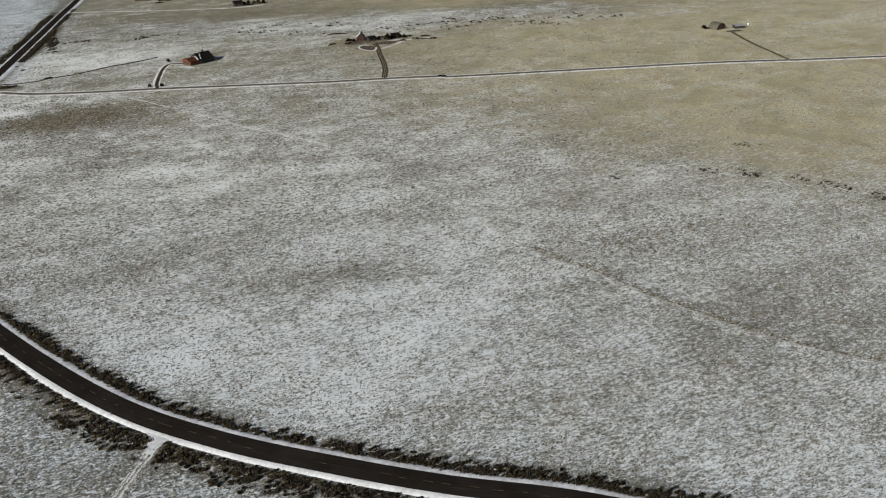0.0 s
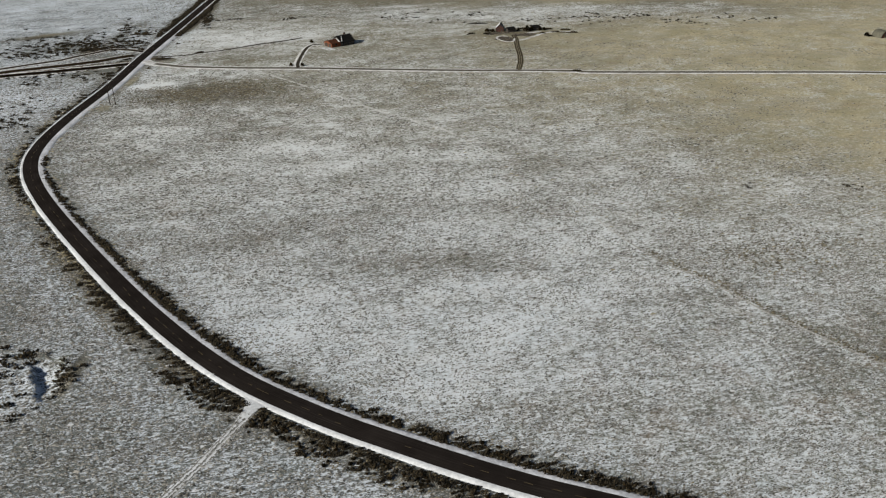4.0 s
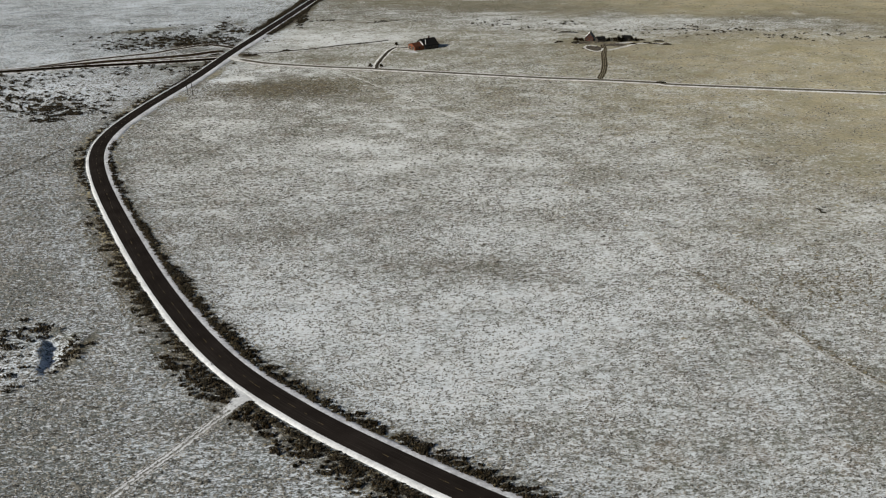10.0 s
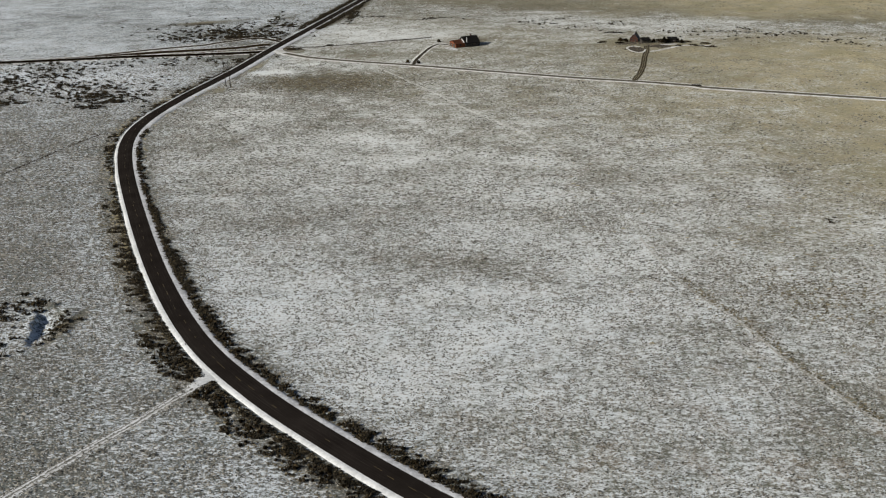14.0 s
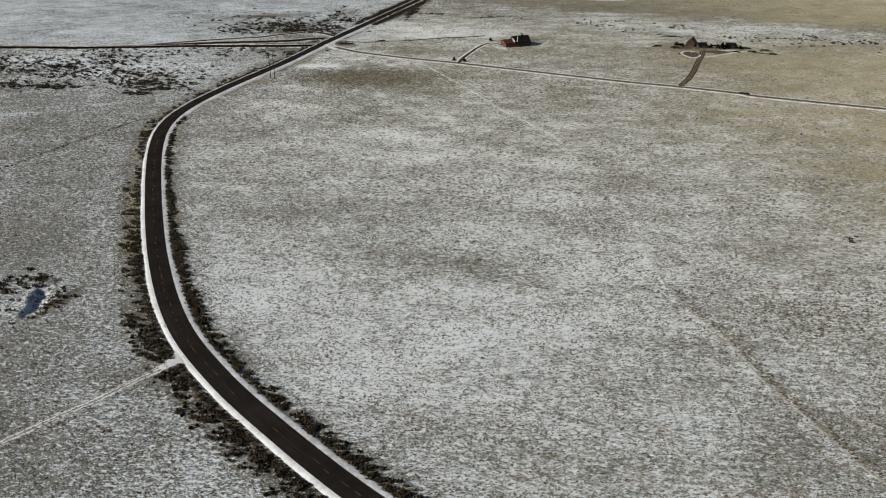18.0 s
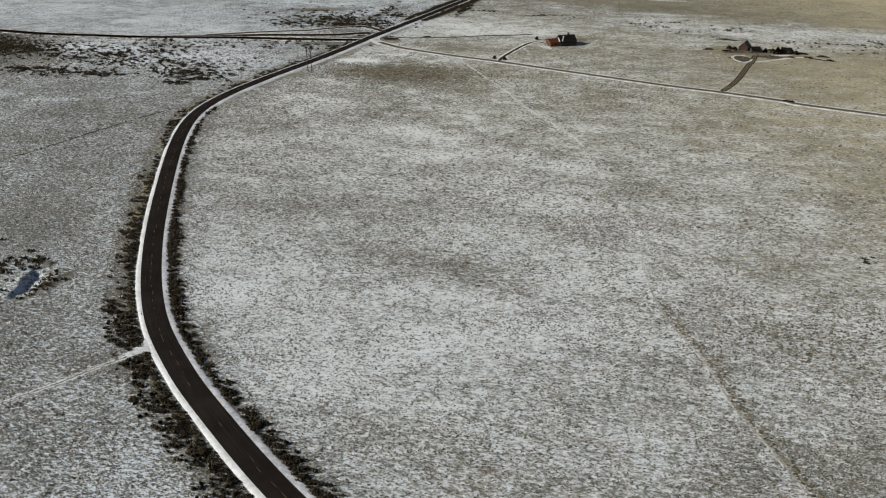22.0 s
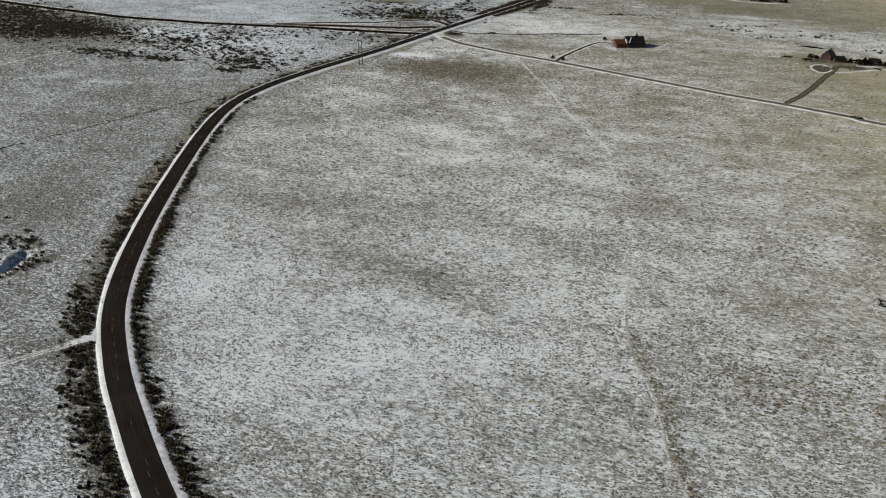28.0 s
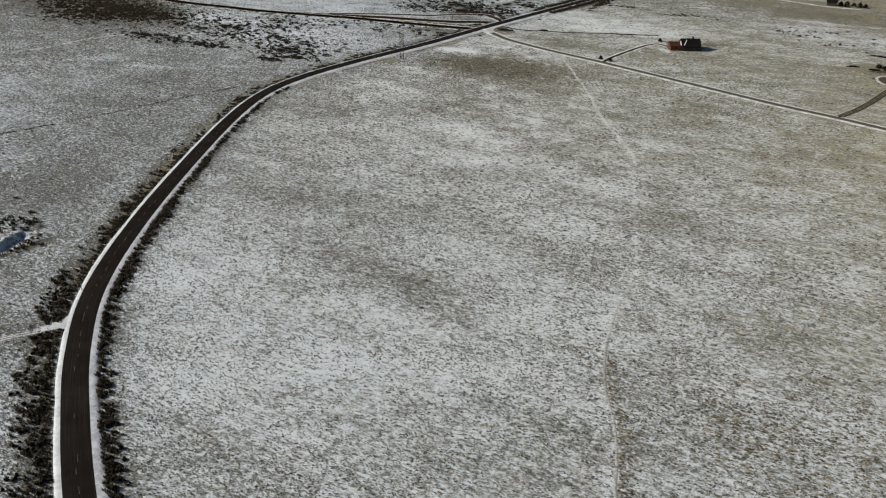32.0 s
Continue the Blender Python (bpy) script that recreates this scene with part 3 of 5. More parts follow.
def part(name, bm, material, parent=None, label=""):
    """Links a bmesh as one mesh object under a thing or a part."""
    me = bpy.data.meshes.new(name)
    bm.to_mesh(me)
    bm.free()
    me.materials.append(material)
    ob = new(name, me)
    if parent is not None:
        ob.parent = parent
    if label:
        tagged(ob, label)
    return ob


# ---- ground ----
def axis_steps(lo, hi, step, reach):
    inner = np.arange(lo, hi + 0.1, step)
    outer = np.array([step * 4, step * 12, 90, 200, 450, 1000, 2200, 4000])
    outer = outer[outer < reach]
    return np.r_[lo - outer[::-1], inner, hi + outer]


def build_ground():
    xs, ys = axis_steps(-510, 440, 3.0, 4100), axis_steps(70, 860, 3.0, 4100)
    pitx, pity = np.arange(-134, -96, 0.75), np.arange(184, 236, 0.75)
    xs, ys = np.unique(np.r_[xs, pitx].round(2)), np.unique(np.r_[ys, pity].round(2))
    X, Y = np.meshgrid(xs, ys)
    x, y = X.ravel(), Y.ravel()
    z = ground_height(x, y)
    nx, ny = len(xs), len(ys)
    i = (np.arange(ny - 1)[:, None] * nx + np.arange(nx - 1)).ravel()
    loops = np.stack([i, i + 1, i + 1 + nx, i + nx], 1).ravel()
    me = mesh_of("ground", np.stack([x, y, z], 1), loops, np.full(len(i), 4), GROUND, True)
    for name, values in (("snow", snow_cover(x, y)), ("tan", tan_cover(x, y)), ("soil", soil_cover(x, y)), ("warmth", snow_warmth(x, y)), ("grain", grain(x, y))):
        me.attributes.new(name, "FLOAT", "POINT").data.foreach_set("value", values.astype(np.float32))
    return tagged(new("ground", me), "flat winter grassland thinly covered with patchy snow", "ground", kind="structure")


build_ground()


def road_lift(y):
    """The road bank sinks towards the plain in the north."""
    return 1 - 0.3 * smooth(y, 300, 430)


def strip(name, line, profile, material, start=0, stop=None, inner=None, flat=False, low=False, north=-0.6):
    """A ribbon along a line; profile: places across (left negative) and heights. UV: metres across and along."""
    line = line[start:stop]
    d = np.gradient(line, axis=0)
    d /= np.hypot(*d.T)[:, None]
    right = np.stack([d[:, 1], -d[:, 0]], 1)
    s = np.r_[0, np.cumsum(np.hypot(*np.diff(line, axis=0).T))]
    off, high = np.array(profile, float).T
    n, w = len(line), len(off)
    across = np.broadcast_to(off, (n, w)).copy()
    if inner is not None:
        k = (1 + north * smooth(line[:, 1], 240, 430)) * (0.85 + 0.3 * value_noise(line[:, 0], line[:, 1], 13, len(name)))
        across = np.sign(off) * (inner + (np.abs(off) - inner) * k[:, None])
    v = np.concatenate([line[:, None, :] + right[:, None, :] * across[:, :, None], np.broadcast_to(high[None, :, None], (n, w, 1))], 2).reshape(-1, 3)
    if inner is not None or low:
        v[:, 2] = np.where(v[:, 2] > 0, v[:, 2] * np.repeat(road_lift(line[:, 1]), w), v[:, 2])
    i = (np.arange(n - 1)[:, None] * w + np.arange(w - 1)).ravel()
    loops = np.stack([i, i + 1, i + 1 + w, i + w], 1).ravel()
    me = mesh_of(name, v, loops, np.full(len(i), 4), material, not flat)
    uv = np.stack([np.tile(off, n), np.repeat(s, w)], 1)[loops]
    me.uv_layers.new(name="UVMap").data.foreach_set("uv", uv.astype(np.float32).ravel())
    return new(name, me)


# ---- roads ----
def along(line):
    s = np.r_[0, np.cumsum(np.hypot(*np.diff(line, axis=0).T))]
    d = np.gradient(line, axis=0)
    d /= np.hypot(*d.T)[:, None]
    return s, d


def build_road():
    top = [(-3.6, 0.44), (-1.8, 0.50), (0, 0.53), (1.8, 0.50), (3.6, 0.44)]
    road = tagged(strip("road", ROAD, top, ASPHALT, low=True), "dark wet two-lane asphalt road curving across snowy plain", "road", kind="structure")
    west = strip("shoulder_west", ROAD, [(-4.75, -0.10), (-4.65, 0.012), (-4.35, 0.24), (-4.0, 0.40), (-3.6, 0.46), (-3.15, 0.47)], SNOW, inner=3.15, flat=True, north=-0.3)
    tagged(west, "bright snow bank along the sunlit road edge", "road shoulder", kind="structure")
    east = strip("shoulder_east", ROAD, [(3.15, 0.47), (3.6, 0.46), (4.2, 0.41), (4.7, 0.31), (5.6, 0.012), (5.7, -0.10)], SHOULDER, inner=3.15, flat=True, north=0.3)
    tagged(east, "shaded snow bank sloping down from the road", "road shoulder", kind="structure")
    s, d = along(ROAD)
    dash = bmesh.new()
    for a, b in ((-0.07, 0.07),):
        v = [dash.verts.new(q) for q in ((a, -1.5, 0), (b, -1.5, 0), (b, 1.5, 0), (a, 1.5, 0))]
        w = [dash.verts.new((q.co.x, q.co.y, -0.01)) for q in v]
        dash.faces.new(v)
        for k in range(4):
            dash.faces.new((v[k], w[k], w[(k + 1) % 4], v[(k + 1) % 4]))
    first, wear = None, np.random.default_rng(71)
    for k, at in enumerate(np.arange(60, s[-1] - 300, 5.2)):
        at += wear.normal(0, 0.9)
        if wear.random() < 0.22:
            continue
        x, y = (np.interp(at, s, ROAD[:, c]) for c in (0, 1))
        dx, dy = (np.interp(at, s, d[:, c]) for c in (0, 1))
        if first is None:
            first = part("lane_dash", dash, LINE_YELLOW, road, "worn yellow centre line dash")
            ob = first
        else:
            ob = new("lane_dash", first.data)
            ob.parent = road
        shift = wear.choice([-0.22, 0.0, 0.0, 0.22])
        ob.matrix_basis = pose(x + dy * shift, y - dx * shift, 0.53 * float(road_lift(y)) + 0.007, 0, 0, math.degrees(math.atan2(dy, dx)) - 90) @ Matrix.Diagonal((wear.uniform(0.7, 1.2), wear.uniform(0.25, 1.0), 1, 1))
    for off, a, b in ((-2.95, 120, 195),):
        i, j = (int(np.searchsorted(s, v)) for v in (a, b))
        line = strip("edge_line", ROAD, [(off - 0.06, 0.475), (off + 0.06, 0.475)], LINE_WHITE, i, j, low=True)
        line.parent = road
    return road


build_road()
for name, line, prof, mat, label in (
    ("side_road", SIDE_ROAD, [(-6.0, 0.02), (-3.4, 0.22), (0, 0.26), (3.4, 0.22), (6.0, 0.02)], SIDE, "wet dark gravel side road with snowy edges"),
    ("side_lane", SIDE_LANE, [(-5.2, 0.03), (-2.6, 0.12), (0, 0.15), (2.6, 0.12), (5.2, 0.03)], LANE, "brown muddy lane branching off the side road"),
    ("side_track", SIDE_LOOP, [(-3.2, 0.03), (0, 0.10), (3.2, 0.03)], LOOP, "muddy turning track beside the side road"),
    ("farm_road", FARM_ROAD, [(-3.7, 0.02), (-1.9, 0.16), (0, 0.20), (1.9, 0.16), (3.9, 0.02)], FARM, "straight grey gravel farm road edged with snow"),
    ("drive_to_red_house", DRIVE_A, [(-2.3, 0.03), (0, 0.22), (2.3, 0.03)], DRIVE, "short curved muddy drive to the red house"),
    ("drive_to_log_house", DRIVE_B, [(-1.9, 0.03), (0, 0.20), (1.9, 0.03)], RUTS, "rutted double drive in dry grass"),
    ("drive_to_arched_shed", DRIVE_C, [(-1.7, 0.01), (0, 0.14), (1.7, 0.01)], GRASSY, "narrow muddy drive to the arched shed"),
    ("yard_loop", YARD_LOOP, [(-0.8, 0.05), (0, 0.24), (0.8, 0.05)], SNOW_DIRTY, "snow-filled turning loop in the yard"),
    ("yard_snow_strip", YARD_SNOW, [(-1.3, 0.03), (0, 0.14), (1.2, 0.03)], SNOW_DIRTY, "strip of drifted snow beside the yard"),
    ("field_drive", FIELD_DRIVE, [(-1.5, 0.02), (0, 0.09), (1.5, 0.02)], SNOWTRACK, "snow-covered field track with two wheel ruts"),
    ("ditch_track", CREEK_TRACK, [(-1.5, 0.02), (0, 0.07), (1.5, 0.02)], MUDLINE, "narrow dark muddy track past the ditch"),
    ("far_track", FAR_TRACK, [(-1.6, 0.02), (0, 0.10), (1.6, 0.02)], SNOW_DIRTY, "snow-covered lane to the far farmstead"),
    ("west_track", WEST_TRACK, [(-1.3, 0.02), (0, 0.06), (1.3, 0.02)], SNOW_DIRTY, "faint track across the western flats"),
    ("field_trail", TRAIL[TRAIL[:, 1] > 372], [(-0.7, 0.0), (-0.3, 0.04), (0.35, 0.04), (0.75, 0.0)], TRAIL_SNOW, "faint snowy foot trail across the field"),
    ("field_bank", TRAIL[TRAIL[:, 1] < 268], [(-0.5, -0.03), (-0.2, 0.06), (0.15, 0.06), (0.45, -0.03)], BANK, "low snowy bank running across the field"),
):
    tagged(strip(name, line, prof, mat), label, "track" if "bank" not in name else "bank", kind="structure")


def snow_apron(name, x, y, turn, near_half, far_half, length, z0, z1, label, material=None):
    """A flared patch of snow where a track leaves a road."""
    bm = bmesh.new()
    rows = []
    for k in range(7):
        u = k / 6
        half = far_half + (near_half - far_half) * (1 - u) ** 2.2
        z = z0 + (z1 - z0) * u
        rows.append([bm.verts.new((length * u, half * v, z + 0.04 * (1 - v * v))) for v in (-1, -0.5, 0, 0.5, 1)])
    for a, b in zip(rows, rows[1:]):
        for k in range(4):
            bm.faces.new((a[k], b[k], b[k + 1], a[k + 1]))
    ob = tagged(part(name, bm, material or SNOW), label, "track", kind="structure")
    ob.matrix_basis = pose(x, y, 0, 0, 0, turn)


def ground_patch(name, x, y, turn, length, wide, material, seed, label):
    """A thin uneven patch of bare soil lying on the ground."""
    r = random.Random(seed)
    bm = bmesh.new()
    rim, inner = [], []
    for k in range(28):
        a, q = k / 28 * 2 * math.pi, r.uniform(0.75, 1.2)
        rim.append(bm.verts.new((length * q * math.cos(a), wide * q * math.sin(a), -0.02)))
        inner.append(bm.verts.new((length * q * 0.8 * math.cos(a), wide * q * 0.8 * math.sin(a), 0.03)))
    for k in range(28):
        j = (k + 1) % 28
        bm.faces.new((rim[k], rim[j], inner[j], inner[k]))
    bm.faces.new(inner)
    ob = tagged(part(name, bm, material), label, "ground", kind="structure")
    ob.matrix_basis = pose(x, y, 0, 0, 0, turn)


ground_patch("yard_loop_ground", 119, 558.5, 10, 7.5, 8.5, MUD, 9, "dark bare soil inside the turning loop")
ground_patch("yard_ground", 136, 567, -12, 10, 5.5, MUD, 1, "dark trampled soil in the farm yard")
ground_patch("yard_ground_west", 118, 576, 8, 9, 4.0, MUD, 2, "dark trampled soil before the log house")
ground_patch("yard_snow_patch", 144, 572.5, 10, 7, 1.6, SNOW_DIRTY, 10, "trodden snow between the farm sheds")
ground_patch("house_snow", -1.0, 564.5, -40, 6, 2.6, SNOW, 6, "trodden snow before the garage")
ground_patch("shed_yard", 367, 480, -10, 8, 3.0, MUD, 7, "bare soil before the arched shed")
ground_patch("crossing_ground", -106, 566.5, 12, 7, 2.6, MUD, 3, "dark churned soil beside the crossing")
ground_patch("crossing_ground_north", -148, 605, 6, 17, 5.0, MUD, 4, "dark churned soil between the side roads")
ground_patch("lane_mouth_ground", -139, 577.5, 14, 10, 3.4, MUD, 8, "dark churned soil where the lane meets the road")
ground_patch("verge_ground", -88, 685, 79, 30, 3.0, MUD, 5, "dark bare verge beside the far road")
snow_apron("field_drive_apron", -56.2, 185.4, 236, 6.6, 1.35, 10.0, 0.34, 0.10, "clean snow flaring where the field track meets the road")
snow_apron("farm_road_apron", -118.6, 563.0, -44, 6.5, 2.7, 11, 0.30, 0.19, "snow-covered mouth of the farm road", SNOW_DIRTY)

# ---- loose plants ----
def scatter(count, x0, x1, y0, y1, seed):
    r = np.random.default_rng(seed)
    return r.uniform(x0, x1, count), r.uniform(y0, y1, count), r


def tufts(name, x, y, r, size, high, material, label, lean=0.5):
    """Low tufts: an uneven five-sided mound each, combed out by the west wind, joined."""
    n, k = len(x), 5
    ang = np.arange(k) / k * 2 * np.pi + r.uniform(0, 6.3, (n, 1))
    rad = (size * r.uniform(0.55, 1.45, n))[:, None] * r.uniform(0.5, 1.25, (n, k))
    z0 = ground_height(x, y)
    ring = np.stack([x[:, None] + 1.9 * rad * np.cos(ang), y[:, None] + 0.68 * rad * np.sin(ang), np.broadcast_to(z0[:, None] - 0.03, (n, k))], 2)
    h = high * r.uniform(0.5, 1.5, n)
    top = np.stack([x + lean * size * r.uniform(-1, 1, n), y + lean * size * r.uniform(-1, 1, n), z0 + h], 1)
    v = np.concatenate([ring, top[:, None]], 1).reshape(-1, 3)
    base = np.arange(n)[:, None] * (k + 1)
    tri = [np.stack([base[:, 0] + a, base[:, 0] + (a + 1) % k, base[:, 0] + k], 1) for a in range(k)]
    loops = np.stack(tri, 1).reshape(-1)
    me = mesh_of(name, v, loops, np.full(n * k, 3), material)
    return tagged(new(name, me), label, "grass", kind="stuff")


def clear(x, y):
    keep = np.ones(len(x), bool)
    for line, half in ((ROAD, 7.2), (SIDE_ROAD, 4.2), (SIDE_LOOP, 2.6), (SIDE_LANE, 3.2), (FARM_ROAD, 4.0), (DRIVE_A, 3.0), (DRIVE_B, 3.0), (DRIVE_C, 2.5), (FIELD_DRIVE, 0.95), (TRAIL, 0.6)):
        keep &= near(line, x, y)[0] > half
    return keep


def build_tufts():
    for name, count, box, size, high, seed in (
        ("grass_tufts_near", 410000, (-170, 230, 90, 300), 0.185, 0.27, 11),
        ("grass_tufts_middle", 230000, (-280, 330, 300, 530), 0.30, 0.25, 12),
        ("grass_tussocks", 13000, (-260, 300, 230, 500), 0.46, 0.40, 16),
        ("grass_tussocks_west", 16000, (-230, -40, 90, 400), 0.40, 0.42, 20),
        ("grass_tufts_west", 45000, (-480, -280, 330, 540), 0.46, 0.34, 19),
        ("grass_tufts_far", 70000, (-400, 430, 530, 800), 0.42, 0.26, 13),
    ):
        x, y, r = scatter(count, *box, seed)
        want = 1.0 - 0.9 * snow_cover(x, y) - (0.95 if size < 0.25 else 0.8) * tan_cover(x, y) + 0.35 * (value_noise(x, y, 5, 31) - 0.5) + 0.55 * (value_noise(x, 1.5 * y, 1.7, 35) - 0.5) + 0.35 * (value_noise(x, 1.6 * y, 19, 32) - 0.5)
        want -= 0.75 * smooth(-x, 90, 200) * smooth(y, 480, 620)
        want -= 0.16 * blob(x, y, 20, 205, 75, 50, -30)
        keep = r.random(count) < want
        x, y = x[keep], y[keep]
        keep = clear(x, y)
        if "tussocks_west" in name:
            d, side = near(ROAD, x, y)
            keep &= side > 0
        tufts(name, x[keep], y[keep], r, size, high, TUFT_FAR if y[0] > 530 else TUFT, "dry grass tufts poking through thin snow")
    r = np.random.default_rng(15)
    x, y = r.normal(-74, 24, 3600), r.normal(480, 10, 3600)
    keep = clear(x, y) & (value_noise(x, y, 6, 33) > 0.3)
    tufts("dark_grass_patch", x[keep], y[keep], r, 0.40, 0.30, TUFT_BANK, "patch of dark dry grass standing clear of the snow")
    x, y, r = scatter(30000, 30, 430, 160, 640, 14)
    keep = (r.random(len(x)) < 0.55 * tan_cover(x, y)) & clear(x, y)
    tufts("straw_tufts", x[keep], y[keep], r, 0.55, 0.16, TUFT_STRAW, "pale straw-coloured grass tufts in the field")


build_tufts()


def snow_drifts(count, seed):
    """Small clean drifts left lying between the tufts: flat domes, longer across the wind."""
    x, y, r = scatter(count, -330, 300, 100, 640, seed)
    keep = (r.random(count) < 0.25 + 0.75 * value_noise(x, y, 22, 77)) & (r.random(count) < 1.05 - 1.4 * tan_cover(x, y)) & clear(x, y)
    x, y = x[keep], y[keep]
    n, k = len(x), 8
    ang = np.arange(k) / k * 2 * np.pi
    size = 0.24 + 0.5 * r.random(n) ** 2.5 + 0.0008 * (y - 100)
    rad = size[:, None] * r.uniform(0.65, 1.3, (n, k))
    z = ground_height(x, y)
    ring = np.stack([x[:, None] + 1.5 * rad * np.cos(ang), y[:, None] + 0.75 * rad * np.sin(ang), np.broadcast_to(z[:, None] - 0.02, (n, k))], 2)
    top = np.stack([x, y, z + 0.07 + 0.07 * size], 1)
    v = np.concatenate([ring, top[:, None]], 1).reshape(-1, 3)
    base = np.arange(n) * (k + 1)
    loops = np.stack([np.stack([base + a, base + (a + 1) % k, base + k], 1) for a in range(k)], 1).reshape(-1)
    tagged(new("snow_drifts", mesh_of("snow_drifts", v, loops, np.full(n * k, 3), SNOW, True)), "small clean snow drifts lying between grass tufts", "snow", kind="stuff")


snow_drifts(10500, 55)


def twig_arrays(r, spikes, wide, high):
    """Twigs of one shrub: thin three-sided blades fanning up from the base."""
    a = r.uniform(0, 2 * np.pi, spikes)
    out = np.sqrt(r.uniform(0.02, 1, spikes)) * wide
    base = np.stack([np.cos(a) * out * 0.45, np.sin(a) * out * 0.45, np.full(spikes, -0.05)], 1)
    tip = np.stack([np.cos(a) * out, np.sin(a) * out, high * (1.05 - 0.55 * out / wide) * r.uniform(0.7, 1.15, spikes)], 1)
    mid = base * 0.45 + tip * 0.55
    t = r.uniform(0.13, 0.25, spikes) * wide
    s = np.stack([-np.sin(a), np.cos(a), 0 * a], 1) * t[:, None]
    c = np.stack([np.cos(a), np.sin(a), 0 * a], 1) * t[:, None]
    v = np.stack([base, mid + s, mid - s * 0.9 + c * 0.5, mid - c * 0.8, tip], 1)
    tri = np.array([(0, 1, 2), (0, 2, 3), (0, 3, 1), (4, 2, 1), (4, 3, 2), (4, 1, 3)])
    return v, tri


def shrub_mesh(seed, wide=0.62, high=1.0, spikes=48):
    r = np.random.default_rng(seed)
    v, tri = twig_arrays(r, spikes, wide, high)
    loops = (tri[None] + np.arange(spikes)[:, None, None] * 5).ravel()
    return mesh_of("roadside_shrub", v.reshape(-1, 3), loops, np.full(spikes * 6, 3), SHRUB)


def shrub_stems(seed):
    bm = bmesh.new()
    r = random.Random(seed)
    for _ in range(5):
        a, lean = r.uniform(0, 6.28), r.uniform(0.1, 0.35)
        m = Matrix.Translation((0.1 * math.cos(a), 0.1 * math.sin(a), 0.2)) @ Matrix.Rotation(lean, 4, (-math.sin(a), math.cos(a), 0))
        bmesh.ops.create_cone(bm, cap_ends=True, segments=5, radius1=0.03, radius2=0.012, depth=0.5, matrix=m)
    me = bpy.data.meshes.new("stems")
    bm.to_mesh(me)
    bm.free()
    me.materials.append(BARK)
    return me


def shrub_places(seed, count, side):
    """Places beside the road: side -1 west, 1 east. A close row along the bank, then broken streaks; sparse round the bend."""
    r = np.random.default_rng(seed)
    s, d = along(ROAD)
    at = r.uniform(0, s[-1], count)
    lo, hi = (4.75, 9.3) if side > 0 else (5.2, 14.0)
    u = r.random(count) ** (1.25 if side > 0 else 1.3)
    x, y = (np.interp(at, s, ROAD[:, c]) for c in (0, 1))
    off = side * (lo + 0.5 * value_noise(x, y, 5, seed + 1) + (hi - lo - (2.6 * smooth(y, 195, 250) if side < 0 else 0)) * u)
    dx, dy = (np.interp(at, s, d[:, c]) for c in (0, 1))
    x, y = x + dy * off, y - dx * off
    streak = 0.65 * value_noise(0.40 * x - 0.2 * y, 1.0 * y, 1.0, seed + 2) + 0.35 * value_noise(x, y, 9, seed + 3)
    bend = smooth(y, 235, 330)
    thin = smooth(y, 205, 270)
    if side > 0:
        need = 0.12 + 0.62 * u**1.5 + 0.30 * bend * (0.5 + u) - 0.1 * smooth(-y, -170, -140)
    else:
        row = np.exp(-((u / 0.14) ** 2))
        south = 1 - smooth(y, 178, 200)
        need = 0.34 + 0.30 * u - 0.30 * row * (1 - 0.7 * bend) + 0.12 * bend + 0.10 * thin - 0.14 * south * (1 - u)
    keep = (y > 60) & (y < 820) & (streak > need) & ((y < 455) | (streak > 0.72)) & ((r.random(count) < (0.6 if side > 0 else 0.8)) | (streak > need + 0.2))
    if side > 0:
        keep &= (y < 395) | (y > 632)
    else:
        keep |= (y > 330) & (y < 548) & (off > -6.1) & (streak > 0.34)
    keep |= (y > 632) & (y < 800) & (np.abs(off) < 6.5 + 5 * value_noise(x, y, 18, seed + 7)) & (streak > 0.22)
    keep &= (near(FIELD_DRIVE, x, y)[0] > 2.0) & (near(FARM_ROAD, x, y)[0] > 5) & (near(SIDE_ROAD, x, y)[0] > 4.5)
    return x[keep], y[keep]


def shrub_stuff(name, x, y, seed, wide, high, label, spikes=12, comb=(1.0, 1.0)):
    r = np.random.default_rng(seed)
    vs, ts, base = [], [], 0
    d, side = near(ROAD, x, y)
    low = np.where(side > 0, 0.45 + 0.55 * smooth(d, 5.6, 7.6), 1.0)
    for px, py, pz, k, j in zip(x, y, ground_height(x, y), r.uniform(0.6, 1.4, len(x)), low):
        v, tri = twig_arrays(r, spikes, wide * k, high * k * j)
        vs.append(v.reshape(-1, 3) * (*comb, 1) + (px, py, pz))
        ts.append((tri[None] + np.arange(spikes)[:, None, None] * 5).ravel() + base)
        base += spikes * 5
    loops = np.concatenate(ts)
    me = mesh_of(name, np.concatenate(vs), loops, np.full(len(loops) // 3, 3), SHRUB_STUFF)
    return tagged(new(name, me), label, "shrubs", kind="stuff")


